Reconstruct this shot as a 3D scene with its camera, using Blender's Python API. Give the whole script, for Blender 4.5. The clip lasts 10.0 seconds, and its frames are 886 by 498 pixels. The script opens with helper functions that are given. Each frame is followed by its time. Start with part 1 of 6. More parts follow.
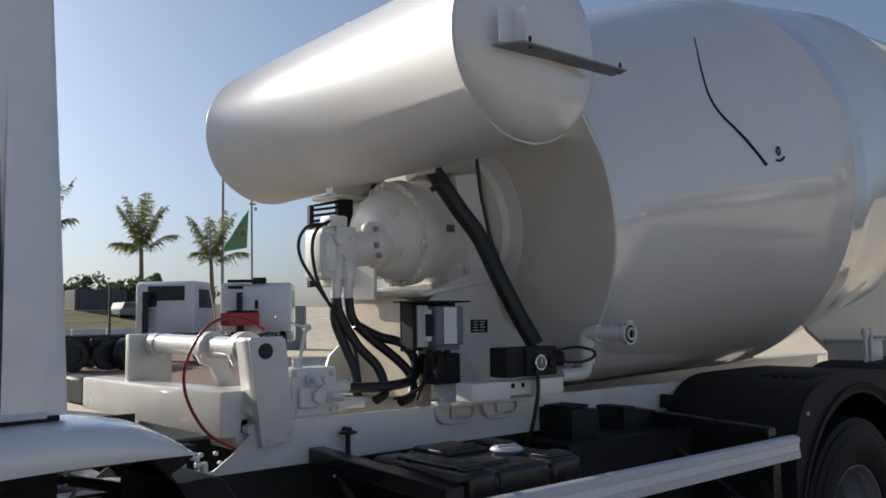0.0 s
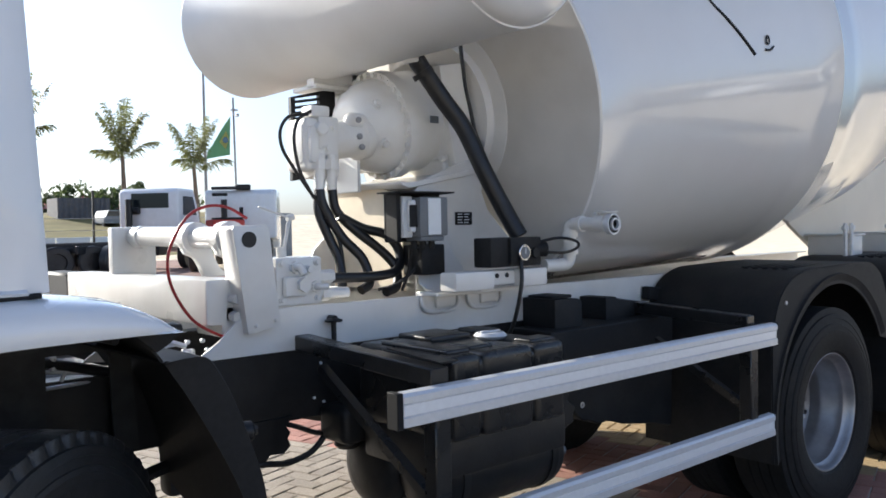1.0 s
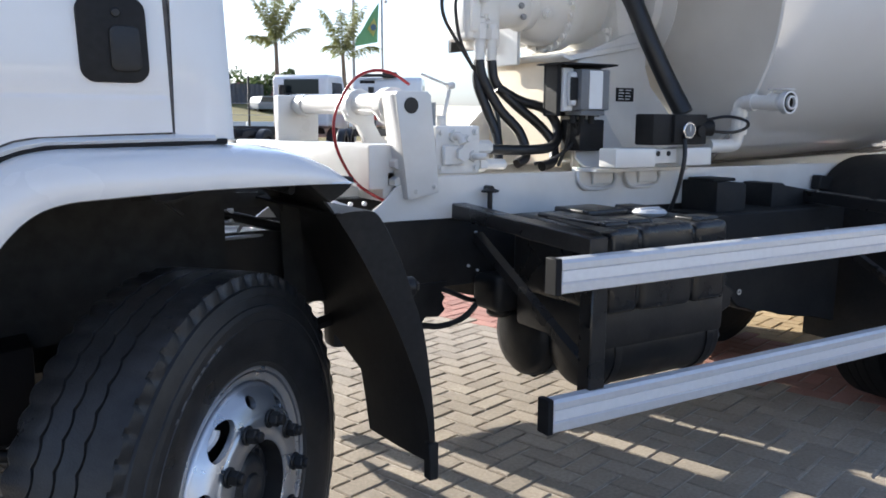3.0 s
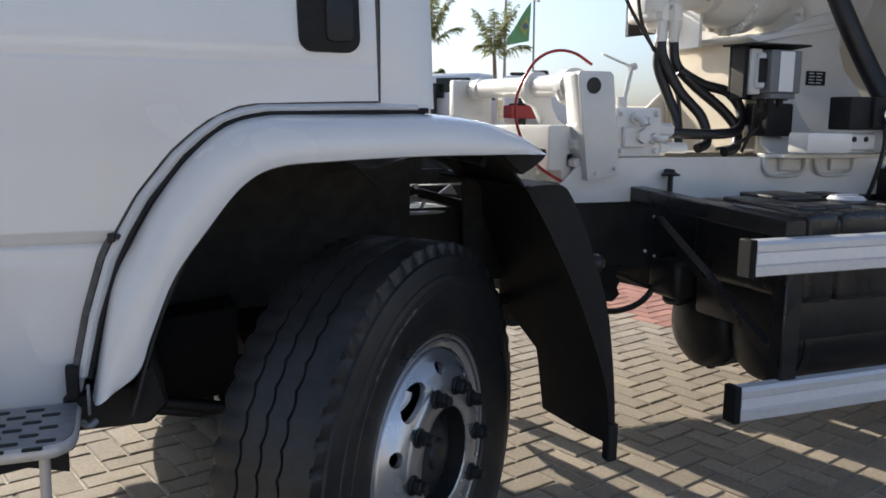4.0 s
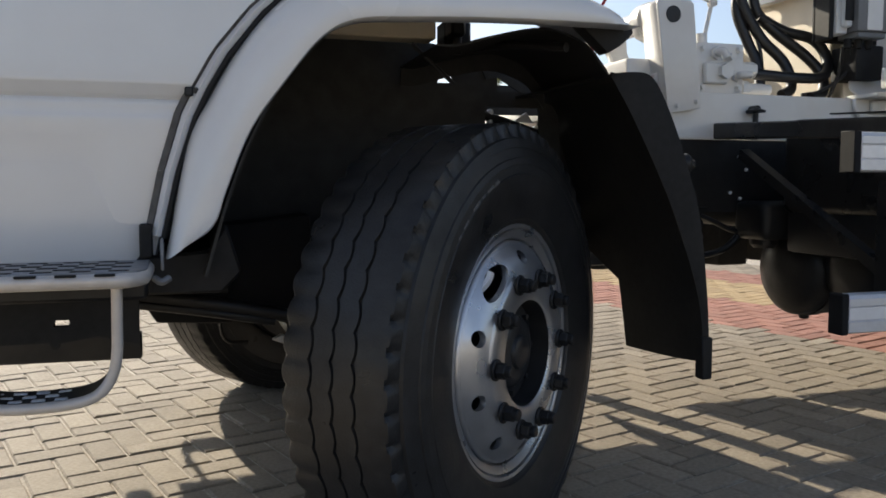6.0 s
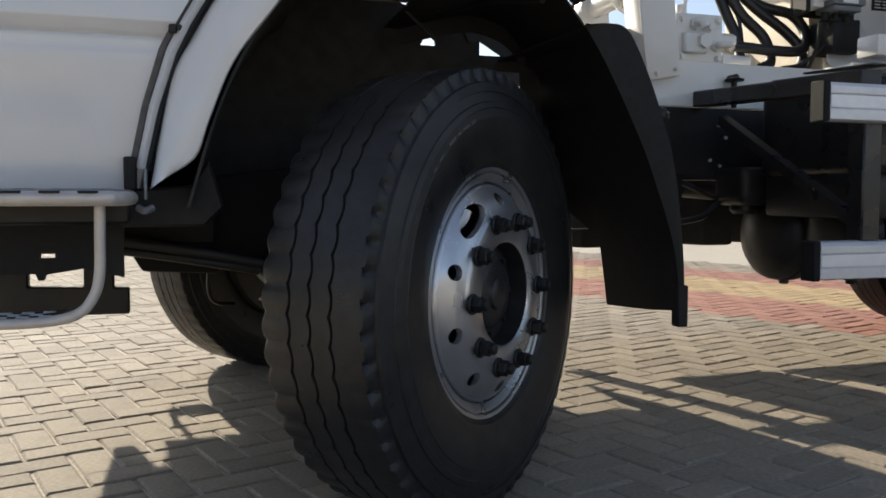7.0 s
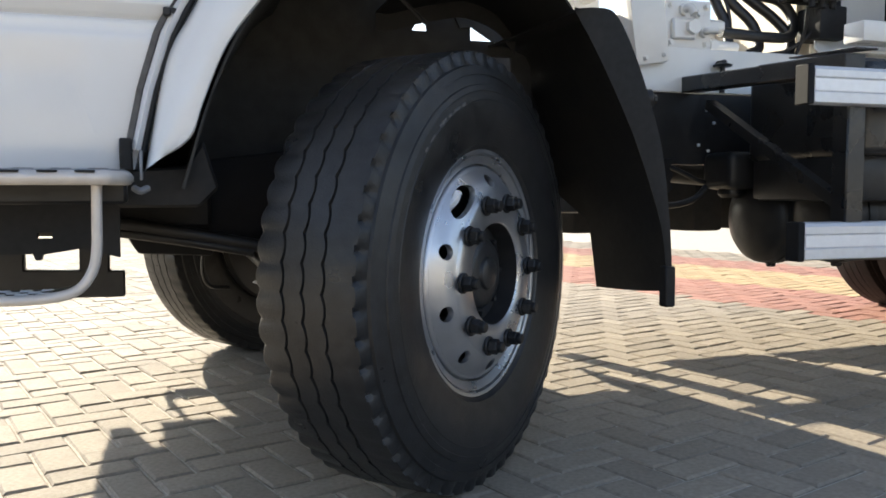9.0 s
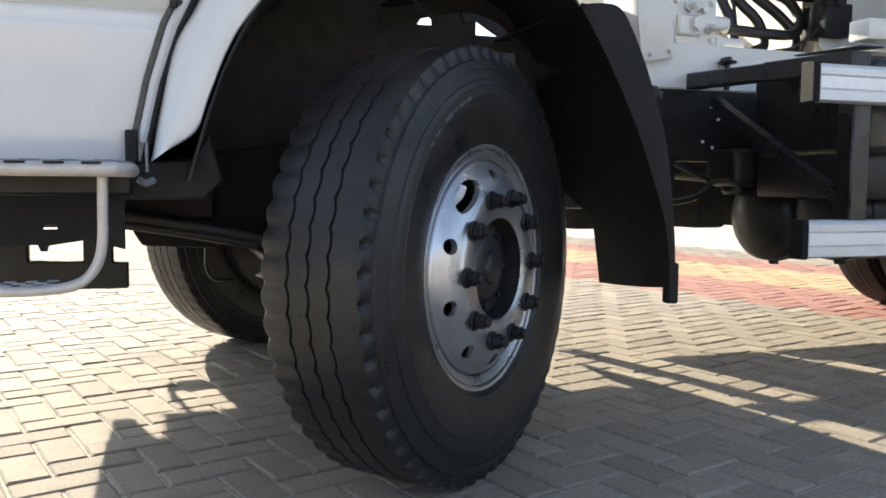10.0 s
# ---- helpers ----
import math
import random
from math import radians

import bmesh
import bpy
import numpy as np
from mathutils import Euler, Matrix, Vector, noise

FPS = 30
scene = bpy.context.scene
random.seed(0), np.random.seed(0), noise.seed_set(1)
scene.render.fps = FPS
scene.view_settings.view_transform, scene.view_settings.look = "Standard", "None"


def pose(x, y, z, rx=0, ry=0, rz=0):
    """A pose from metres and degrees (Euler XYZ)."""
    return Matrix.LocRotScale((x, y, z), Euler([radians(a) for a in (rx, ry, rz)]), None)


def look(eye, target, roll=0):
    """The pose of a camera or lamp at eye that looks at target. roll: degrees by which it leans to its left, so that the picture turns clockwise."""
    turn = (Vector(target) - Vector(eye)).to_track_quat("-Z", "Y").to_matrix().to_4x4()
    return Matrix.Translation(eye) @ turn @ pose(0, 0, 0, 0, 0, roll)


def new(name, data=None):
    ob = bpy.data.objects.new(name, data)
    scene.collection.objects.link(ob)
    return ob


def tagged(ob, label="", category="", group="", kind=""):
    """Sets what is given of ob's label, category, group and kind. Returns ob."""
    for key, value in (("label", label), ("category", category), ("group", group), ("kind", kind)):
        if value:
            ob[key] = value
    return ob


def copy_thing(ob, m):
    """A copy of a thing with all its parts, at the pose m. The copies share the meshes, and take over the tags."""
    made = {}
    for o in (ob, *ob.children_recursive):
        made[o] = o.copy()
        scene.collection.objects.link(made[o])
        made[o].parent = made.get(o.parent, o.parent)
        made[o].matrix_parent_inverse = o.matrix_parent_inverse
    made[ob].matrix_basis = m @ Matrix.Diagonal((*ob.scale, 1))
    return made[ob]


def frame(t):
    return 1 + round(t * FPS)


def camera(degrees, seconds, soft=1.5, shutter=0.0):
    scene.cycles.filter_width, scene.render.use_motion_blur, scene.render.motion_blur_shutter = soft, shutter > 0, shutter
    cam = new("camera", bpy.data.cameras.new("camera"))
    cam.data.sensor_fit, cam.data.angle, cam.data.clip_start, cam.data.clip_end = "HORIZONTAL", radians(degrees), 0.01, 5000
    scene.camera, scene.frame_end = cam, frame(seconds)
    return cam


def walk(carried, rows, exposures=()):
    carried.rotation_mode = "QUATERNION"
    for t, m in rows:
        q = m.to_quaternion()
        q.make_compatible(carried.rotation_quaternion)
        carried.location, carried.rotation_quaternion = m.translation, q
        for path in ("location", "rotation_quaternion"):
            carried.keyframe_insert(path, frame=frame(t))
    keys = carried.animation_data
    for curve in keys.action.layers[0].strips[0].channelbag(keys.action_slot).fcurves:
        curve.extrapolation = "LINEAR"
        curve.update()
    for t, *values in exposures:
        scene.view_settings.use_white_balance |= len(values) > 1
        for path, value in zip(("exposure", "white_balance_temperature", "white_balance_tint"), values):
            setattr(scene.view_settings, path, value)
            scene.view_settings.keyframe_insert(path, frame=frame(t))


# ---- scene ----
cam = camera(56.3, 10.0, 1.7)
PATH = [
    (0, (-1.34, -1.695, 1.501), (-0.051, -0.175, 1.666), -0.8),
    (0.5, (-1.338, -1.691, 1.47), (-0.033, -0.175, 1.528), -1.1),
    (1, (-1.326, -1.686, 1.436), (-0.009, -0.181, 1.378), -1.1),
    (1.5, (-1.311, -1.682, 1.408), (0.006, -0.185, 1.253), -0.6),
    (2, (-1.315, -1.685, 1.378), (-0.034, -0.167, 1.14), -0.4),
    (2.5, (-1.336, -1.676, 1.369), (-0.149, -0.091, 1.081), -0.0),
    (3, (-1.374, -1.65, 1.358), (-0.342, 0.034, 1.048), 0.4),
    (3.2, (-1.399, -1.624, 1.355), (-0.437, 0.1, 1.038), 0.4),
    (4.3, (-1.5, -1.613, 1.244), (-0.832, 0.249, 0.945), 0.6),
    (4.5, (-1.512, -1.61, 1.205), (-0.869, 0.263, 0.922), 0.4),
    (5, (-1.531, -1.583, 1.114), (-0.932, 0.306, 0.845), 0.2),
    (5.5, (-1.513, -1.55, 0.989), (-0.929, 0.348, 0.759), -0.0),
    (5.7, (-1.512, -1.55, 0.942), (-0.92, 0.349, 0.74), 0.0),
    (6.8, (-1.495, -1.625, 0.743), (-0.897, 0.281, 0.646), 0.0),
    (7, (-1.488, -1.627, 0.717), (-0.884, 0.276, 0.596), -0.0),
    (7.5, (-1.488, -1.638, 0.696), (-0.867, 0.253, 0.503), 0.2),
    (8, (-1.497, -1.654, 0.696), (-0.877, 0.239, 0.514), 0.2),
    (8.5, (-1.493, -1.656, 0.697), (-0.876, 0.24, 0.548), 0.2),
    (9, (-1.493, -1.661, 0.695), (-0.875, 0.236, 0.553), -0.1),
    (9.5, (-1.495, -1.664, 0.693), (-0.881, 0.234, 0.546), 0.1),
    (10, (-1.501, -1.66, 0.695), (-0.885, 0.236, 0.54), 0.4),
]
EXPOSURES = [(0, -0.16, 5950, 10), (0.5, 0.4, 5900, 10), (1, 0.98, 5800, 10), (1.5, 1.56, 5700, 10), (2.0, 1.8, 5650, 10), (2.5, 1.58, 5650, 10), (3.2, 1.12, 5750, 10), (4.5, 0.62, 6250, 10), (5.5, 0.58, 6350, 9), (7, 0.62, 6400, 8), (8, 1.37, 6350, 7), (9, 1.44, 6350, 7), (10, 1.48, 6350, 7)]
walk(cam, [(t, look(eye, target, roll)) for t, eye, target, roll in PATH], EXPOSURES)

# ---- world and light ----
SUN_EL, SUN_AZ = 23.2, (-0.275, 0.962)
world = bpy.data.worlds.new("world")
scene.world = world
world.use_nodes = True
wn = world.node_tree.nodes
sky = wn.new("ShaderNodeTexSky")
sky.sky_type = "NISHITA"
sky.sun_disc = False
sky.sun_elevation = radians(SUN_EL)
sky.sun_rotation = math.atan2(SUN_AZ[0], SUN_AZ[1])
sky.air_density, sky.dust_density, sky.ozone_density = 1.0, 2.0, 5.0
wn["Background"].inputs["Strength"].default_value = 0.11
haze = wn.new("ShaderNodeHueSaturation")
haze.inputs["Saturation"].default_value = 0.68
world.node_tree.links.new(sky.outputs[0], haze.inputs["Color"])
world.node_tree.links.new(haze.outputs[0], wn["Background"].inputs["Color"])
sun = new("sun", bpy.data.lights.new("sun", "SUN"))
sun.data.energy, sun.data.angle, sun.data.color = 4.9, radians(0.55), (1.0, 0.88, 0.70)
ce = math.cos(radians(SUN_EL))
sun.matrix_world = look((SUN_AZ[0] * ce * 60, SUN_AZ[1] * ce * 60, 60 * math.sin(radians(SUN_EL))), (0, 0, 0))


# ---- materials ----
def material(name, color, rough=0.5, metal=0.0, coat=0.0, grain=0.0, scale=40.0, bump=0.0, bump_scale=120.0,
             dirt=0.0, dirt_color=(0.25, 0.2, 0.15), dirt_scale=3.0, island=0.0, rough_var=0.0, spec=0.5):
    m = bpy.data.materials.new(name)
    m.use_nodes = True
    n, k = m.node_tree.nodes, m.node_tree.links
    b = n["Principled BSDF"]
    b.inputs["Roughness"].default_value, b.inputs["Metallic"].default_value = rough, metal
    b.inputs["Coat Weight"].default_value, b.inputs["Coat Roughness"].default_value = coat, 0.06
    b.inputs["Specular IOR Level"].default_value = spec
    co = n.new("ShaderNodeTexCoord")
    base = n.new("ShaderNodeRGB")
    base.outputs[0].default_value = (*color, 1)
    out = base.outputs[0]

    def noise_tex(s, detail=4.0):
        t = n.new("ShaderNodeTexNoise")
        t.inputs["Scale"].default_value, t.inputs["Detail"].default_value = s, detail
        k.new(co.outputs["Object"], t.inputs["Vector"])
        return t

    def mapped(src, lo, hi, a=0.3, c=0.7):
        r = n.new("ShaderNodeMapRange")
        r.inputs[1].default_value, r.inputs[2].default_value, r.inputs[3].default_value, r.inputs[4].default_value = a, c, lo, hi
        k.new(src, r.inputs[0])
        return r.outputs[0]

    def hsv(src, value):
        h = n.new("ShaderNodeHueSaturation")
        k.new(src, h.inputs["Color"])
        k.new(value, h.inputs["Value"])
        return h.outputs[0]

    if grain:
        out = hsv(out, mapped(noise_tex(scale).outputs[0], 1 - grain, 1 + grain))
    if island:
        info = n.new("ShaderNodeObjectInfo")
        geo = n.new("ShaderNodeNewGeometry")
        add = n.new("ShaderNodeMath")
        k.new(info.outputs["Random"], add.inputs[0])
        k.new(geo.outputs["Random Per Island"], add.inputs[1])
        fr = n.new("ShaderNodeMath")
        fr.operation = "FRACT"
        k.new(add.outputs[0], fr.inputs[0])
        out = hsv(out, mapped(fr.outputs[0], 1 - island, 1 + island, 0.0, 1.0))
    if dirt:
        mix = n.new("ShaderNodeMix")
        mix.data_type = "RGBA"
        k.new(mapped(noise_tex(dirt_scale, 8.0).outputs[0], 0.0, dirt, 0.45, 0.75), mix.inputs["Factor"])
        k.new(out, mix.inputs["A"])
        mix.inputs["B"].default_value = (*dirt_color, 1)
        out = mix.outputs["Result"]
    k.new(out, b.inputs["Base Color"])
    if rough_var:
        k.new(mapped(noise_tex(scale * 0.3 + 2).outputs[0], max(rough - rough_var, 0.02), rough + rough_var), b.inputs["Roughness"])
    if bump:
        bp = n.new("ShaderNodeBump")
        bp.inputs["Strength"].default_value, bp.inputs["Distance"].default_value = bump, 0.01
        k.new(noise_tex(bump_scale, 6.0).outputs[0], bp.inputs["Height"])
        k.new(bp.outputs[0], b.inputs["Normal"])
    return m


WHITE = material("white_paint", (0.74, 0.755, 0.77), 0.22, coat=0.8, grain=0.02, scale=6, bump=0.02, bump_scale=18, dirt=0.16, dirt_color=(0.5, 0.46, 0.4), dirt_scale=2.5, rough_var=0.08)
MWHITE = material("mixer_white_paint", (0.75, 0.74, 0.71), 0.32, coat=0.4, grain=0.03, scale=8, bump=0.04, bump_scale=14, dirt=0.25, dirt_color=(0.45, 0.4, 0.33), dirt_scale=5, rough_var=0.06)
# Lighter copy of the mixer white: sunlight on gearbox and pump put into colour.
GEARW = material("sunlit_gearbox_white", (0.84, 0.82, 0.77), 0.38, coat=0.3, grain=0.04, scale=9, bump=0.06, bump_scale=16, dirt=0.3, dirt_color=(0.5, 0.44, 0.35), dirt_scale=9, rough_var=0.06)
DRUMP = material("drum_paint", (0.74, 0.73, 0.71), 0.16, coat=0.9, grain=0.02, scale=3, bump=0.035, bump_scale=3.0, dirt=0.08, dirt_color=(0.5, 0.46, 0.4), dirt_scale=2, rough_var=0.05)
TANKP = material("tank_paint", (0.75, 0.74, 0.72), 0.42, coat=0.25, grain=0.025, scale=4, bump=0.012, bump_scale=6, dirt=0.12, dirt_color=(0.5, 0.46, 0.4), dirt_scale=3, rough_var=0.06)
# Drum white greyed down: the shade on the front head put into the colour.
HEADP = material("shaded_head_paint", (0.60, 0.58, 0.54), 0.6, coat=0.0, spec=0.3, grain=0.06, scale=4, bump=0.03, bump_scale=6, dirt=0.35, dirt_color=(0.4, 0.37, 0.32), dirt_scale=3, rough_var=0.08)
ROOFR = material("red_roof_sheet", (0.36, 0.13, 0.11), 0.7, grain=0.15, scale=1, dirt=0.3)
WALLC = material("cream_wall_paint", (0.8, 0.77, 0.68), 0.8, grain=0.03, scale=1, dirt=0.1)
CREAMP = material("cream_frame_paint", (0.72, 0.66, 0.55), 0.45, coat=0.2, grain=0.05, scale=6, bump=0.02, dirt=0.25, dirt_color=(0.45, 0.38, 0.3), dirt_scale=3)
CREAM = material("cream_panel", (0.72, 0.62, 0.46), 0.5, grain=0.08, scale=9, bump=0.03, dirt=0.3)
BLACKP = material("black_plastic", (0.0135, 0.0138, 0.0145), 0.6, grain=0.2, scale=60, bump=0.05, bump_scale=250, dirt=0.35, dirt_color=(0.045, 0.041, 0.036), dirt_scale=8, spec=0.25)
# Liner black lifted to grey: lens haze over the arch put into the colour.
HAZEP = material("haze_lifted_liner", (0.042, 0.042, 0.041), 0.8, grain=0.25, scale=20, bump=0.1, bump_scale=60, dirt=0.45, dirt_color=(0.052, 0.051, 0.048), dirt_scale=4, spec=0.2)
BLACKS = material("black_steel", (0.0145, 0.0148, 0.0157), 0.4, grain=0.2, scale=30, bump=0.06, bump_scale=60, dirt=0.3, dirt_color=(0.05, 0.044, 0.038), dirt_scale=7, rough_var=0.1, spec=0.35)
HOSE = material("hose_rubber", (0.01, 0.01, 0.011), 0.38, grain=0.2, bump=0.05, rough_var=0.08)
SEALM = material("grey_rubber_seal", (0.09, 0.085, 0.082), 0.7, grain=0.3, scale=40)
HUBM = material("greasy_hub_steel", (0.022, 0.022, 0.023), 0.38, grain=0.2, scale=30, bump=0.08, bump_scale=60, dirt=0.4, dirt_color=(0.06, 0.055, 0.05), rough_var=0.1)
RUBBER = material("tyre_rubber", (0.0185, 0.0187, 0.0195), 0.37, grain=0.3, scale=34, bump=0.14, bump_scale=210, dirt=0.45, dirt_color=(0.038, 0.035, 0.031), dirt_scale=7, rough_var=0.1, spec=0.42)
REARRUB = material("matt_black_tyre_rubber", (0.0115, 0.0116, 0.012), 0.62, grain=0.25, scale=34, bump=0.25, bump_scale=100, dirt=0.3, dirt_color=(0.025, 0.023, 0.02), dirt_scale=7, spec=0.2)
DARKWALL = material("dark_shed_wall", (0.1, 0.1, 0.11), 0.7, grain=0.15, scale=0.5, dirt=0.3)
SILVER = material("silver_paint", (0.56, 0.57, 0.59), 0.3, metal=0.85, grain=0.04, scale=30, bump=0.02, bump_scale=40, dirt=0.12, dirt_color=(0.3, 0.29, 0.28), dirt_scale=9, rough_var=0.05)
ALU = material("anodised_aluminium", (0.68, 0.69, 0.71), 0.38, metal=0.35, grain=0.04, scale=50, bump=0.03, bump_scale=200, rough_var=0.06)
ALUB = material("brushed_aluminium_strip", (0.82, 0.83, 0.85), 0.3, metal=0.15, grain=0.03, scale=50)
STEPM = material("worn_step_aluminium", (0.26, 0.27, 0.29), 0.5, metal=0.4, grain=0.12, scale=40, bump=0.06, bump_scale=120, dirt=0.4, dirt_color=(0.2, 0.18, 0.15), dirt_scale=12, rough_var=0.1)
LIPM = material("pale_aluminium", (0.6, 0.57, 0.54), 0.42, metal=0.25, grain=0.06, scale=40, bump=0.04, bump_scale=120, dirt=0.3, dirt_color=(0.36, 0.32, 0.28), dirt_scale=9, rough_var=0.08)
TANKB = material("glossy_black_tank_plastic", (0.0125, 0.0128, 0.0135), 0.3, grain=0.2, scale=30, bump=0.04, bump_scale=90, dirt=0.3, dirt_color=(0.035, 0.032, 0.028), dirt_scale=9, rough_var=0.08, spec=0.5)
DULLRIM = material("dull_silver_rim_paint", (0.42, 0.42, 0.43), 0.36, metal=0.75, grain=0.08, scale=30, bump=0.04, bump_scale=40, dirt=0.4, dirt_color=(0.2, 0.18, 0.16), dirt_scale=8, rough_var=0.08)
# Lighter arm steel: the sunlit patch on the guard arm put into colour.
SLEEVEM = material("sunlit_arm_steel", (0.022, 0.021, 0.02), 0.36, grain=0.3, scale=25, bump=0.08, bump_scale=60, dirt=0.3, dirt_color=(0.04, 0.038, 0.034), dirt_scale=9, spec=0.4)
SCUFF = material("scuffed_rubber", (0.13, 0.128, 0.125), 0.75, grain=0.45, scale=160, bump=0.3, bump_scale=200, spec=0.2)
CHROME = material("chrome", (0.75, 0.75, 0.76), 0.12, metal=1.0, grain=0.03)
GREYBOX = material("grey_box_paint", (0.16, 0.17, 0.18), 0.45, grain=0.05, scale=30, bump=0.04)
PAPER = material("white_label", (0.75, 0.77, 0.78), 0.5, grain=0.03, scale=20)
RED = material("red_hose", (0.33, 0.012, 0.014), 0.35, grain=0.1)
REDB = material("red_plastic", (0.45, 0.03, 0.02), 0.4, grain=0.1)
GLASS = material("dark_glass", (0.015, 0.02, 0.022), 0.08, grain=0.05, spec=0.6)
PAVER = material("grey_paver", (0.33, 0.282, 0.222), 0.85, grain=0.16, scale=70, bump=0.35, bump_scale=220, island=0.13, dirt=0.35, dirt_color=(0.2, 0.17, 0.14), dirt_scale=4, spec=0.3)
PAVER_R = material("red_paver", (0.37, 0.188, 0.145), 0.85, grain=0.12, scale=70, bump=0.35, bump_scale=220, island=0.13, dirt=0.3, dirt_color=(0.22, 0.15, 0.12), dirt_scale=4, spec=0.3)
PAVER_Y = material("yellow_paver", (0.45, 0.335, 0.19), 0.85, grain=0.12, scale=70, bump=0.35, bump_scale=220, island=0.12, dirt=0.3, dirt_color=(0.25, 0.18, 0.12), dirt_scale=4, spec=0.3)
SAND = material("joint_sand", (0.5, 0.45, 0.38), 0.95, grain=0.25, scale=90, bump=0.3, spec=0.2)
YARD = material("concrete_yard", (0.76, 0.65, 0.48), 0.9, grain=0.15, scale=1.5, bump=0.1, bump_scale=40, dirt=0.3, dirt_color=(0.5, 0.42, 0.31), dirt_scale=0.3, spec=0.3)
YARDR = material("red_yard_paving", (0.30, 0.185, 0.15), 0.9, grain=0.2, scale=6, bump=0.15, bump_scale=30, dirt=0.5, dirt_color=(0.24, 0.2, 0.17), dirt_scale=0.4, spec=0.3)
ASPHALT = material("asphalt", (0.11, 0.105, 0.1), 0.9, grain=0.2, scale=8, bump=0.2, bump_scale=90, spec=0.3)
GRASS = material("dry_grass", (0.19, 0.165, 0.065), 0.95, grain=0.35, scale=0.4, bump=0.3, bump_scale=3, dirt=0.6, dirt_color=(0.26, 0.2, 0.09), dirt_scale=0.05, spec=0.2)
LEAF = material("palm_leaf", (0.095, 0.10, 0.05), 0.55, grain=0.25, scale=3, island=0.35)
FOLIAGE = material("tree_foliage", (0.05, 0.075, 0.03), 0.7, grain=0.3, scale=1, island=0.4)
BLOSSOM = material("pink_blossom", (0.35, 0.12, 0.15), 0.7, grain=0.3, scale=1, island=0.4)
BARK = material("palm_bark", (0.16, 0.125, 0.09), 0.9, grain=0.3, scale=6, bump=0.4, bump_scale=12)
POLE = material("galvanised_pole", (0.3, 0.3, 0.3), 0.5, metal=0.5, grain=0.1)
CAPM = material("matte_black_cap", (0.012, 0.012, 0.013), 0.75, spec=0.2, grain=0.1, scale=20, bump=0.05, bump_scale=60)
FLAG_G = material("green_cloth", (0.11, 0.22, 0.14), 0.8, grain=0.1, scale=4)
FLAG_Y = material("yellow_cloth", (0.45, 0.42, 0.14), 0.8, grain=0.1, scale=4)
FLAG_B = material("blue_cloth", (0.08, 0.14, 0.2), 0.8, grain=0.1, scale=4)
CONTAINER = material("grey_container_steel", (0.2, 0.22, 0.24), 0.6, grain=0.1, scale=2, dirt=0.3)



def see_through(m, color, share):
    """Thin leaves and cloth let light through from behind."""
    n, k = m.node_tree.nodes, m.node_tree.links
    tr, mix = n.new("ShaderNodeBsdfTranslucent"), n.new("ShaderNodeMixShader")
    tr.inputs["Color"].default_value = (*color, 1)
    mix.inputs[0].default_value = share
    k.new(n["Principled BSDF"].outputs[0], mix.inputs[1])
    k.new(tr.outputs[0], mix.inputs[2])
    k.new(mix.outputs[0], n["Material Output"].inputs["Surface"])


see_through(LEAF, (0.22, 0.24, 0.07), 0.4)
see_through(FOLIAGE, (0.12, 0.16, 0.05), 0.3)
see_through(FLAG_G, (0.22, 0.36, 0.26), 0.5)
see_through(FLAG_Y, (0.5, 0.52, 0.25), 0.5)

# ---- mesh helpers ----
def vec(*a):
    return Vector(a)


def bevelled(bm, w, seg=1):
    if w > 0:
        es = [e for e in bm.edges if len(e.link_faces) == 2 and e.calc_face_angle(0) > 0.5]
        bmesh.ops.bevel(bm, geom=es, offset=w, segments=seg, affect="EDGES", profile=0.6, clamp_overlap=True)
    return bm


def box(x0, x1, y0, y1, z0, z1, w=0.004, seg=1):
    bm = bmesh.new()
    bmesh.ops.create_cube(bm, size=1)
    for v in bm.verts:
        v.co = (x0 + (v.co.x + 0.5) * (x1 - x0), y0 + (v.co.y + 0.5) * (y1 - y0), z0 + (v.co.z + 0.5) * (z1 - z0))
    return bevelled(bm, w, seg)


def prism(pts, axis, a, b, w=0.0, seg=1):
    """A polygon in the plane across the axis, pushed from a to b. Axis y: points are (x, z); x: (y, z); z: (x, y)."""
    put = {"y": lambda p, c: (p[0], c, p[1]), "x": lambda p, c: (c, p[0], p[1]), "z": lambda p, c: (p[0], p[1], c)}[axis]
    bm = bmesh.new()
    lo, hi = [bm.verts.new(put(p, a)) for p in pts], [bm.verts.new(put(p, b)) for p in pts]
    n = len(pts)
    bm.faces.new(lo[::-1])
    bm.faces.new(hi)
    for i in range(n):
        bm.faces.new((lo[i], lo[(i + 1) % n], hi[(i + 1) % n], hi[i]))
    bmesh.ops.recalc_face_normals(bm, faces=bm.faces[:])
    return bevelled(bm, w, seg)


def smooth_path(pts, steps=8):
    """Catmull-Rom through the points."""
    p = [Vector(q) for q in pts]
    if len(p) < 3:
        return p
    p = [2 * p[0] - p[1], *p, 2 * p[-1] - p[-2]]
    out = []
    for i in range(1, len(p) - 2):
        a, b, c, d = p[i - 1 : i + 3]
        for s in range(steps):
            t = s / steps
            out.append(0.5 * (2 * b + (c - a) * t + (2 * a - 5 * b + 4 * c - d) * t * t + (3 * b - a - 3 * c + d) * t**3))
    out.append(p[-2])
    return out


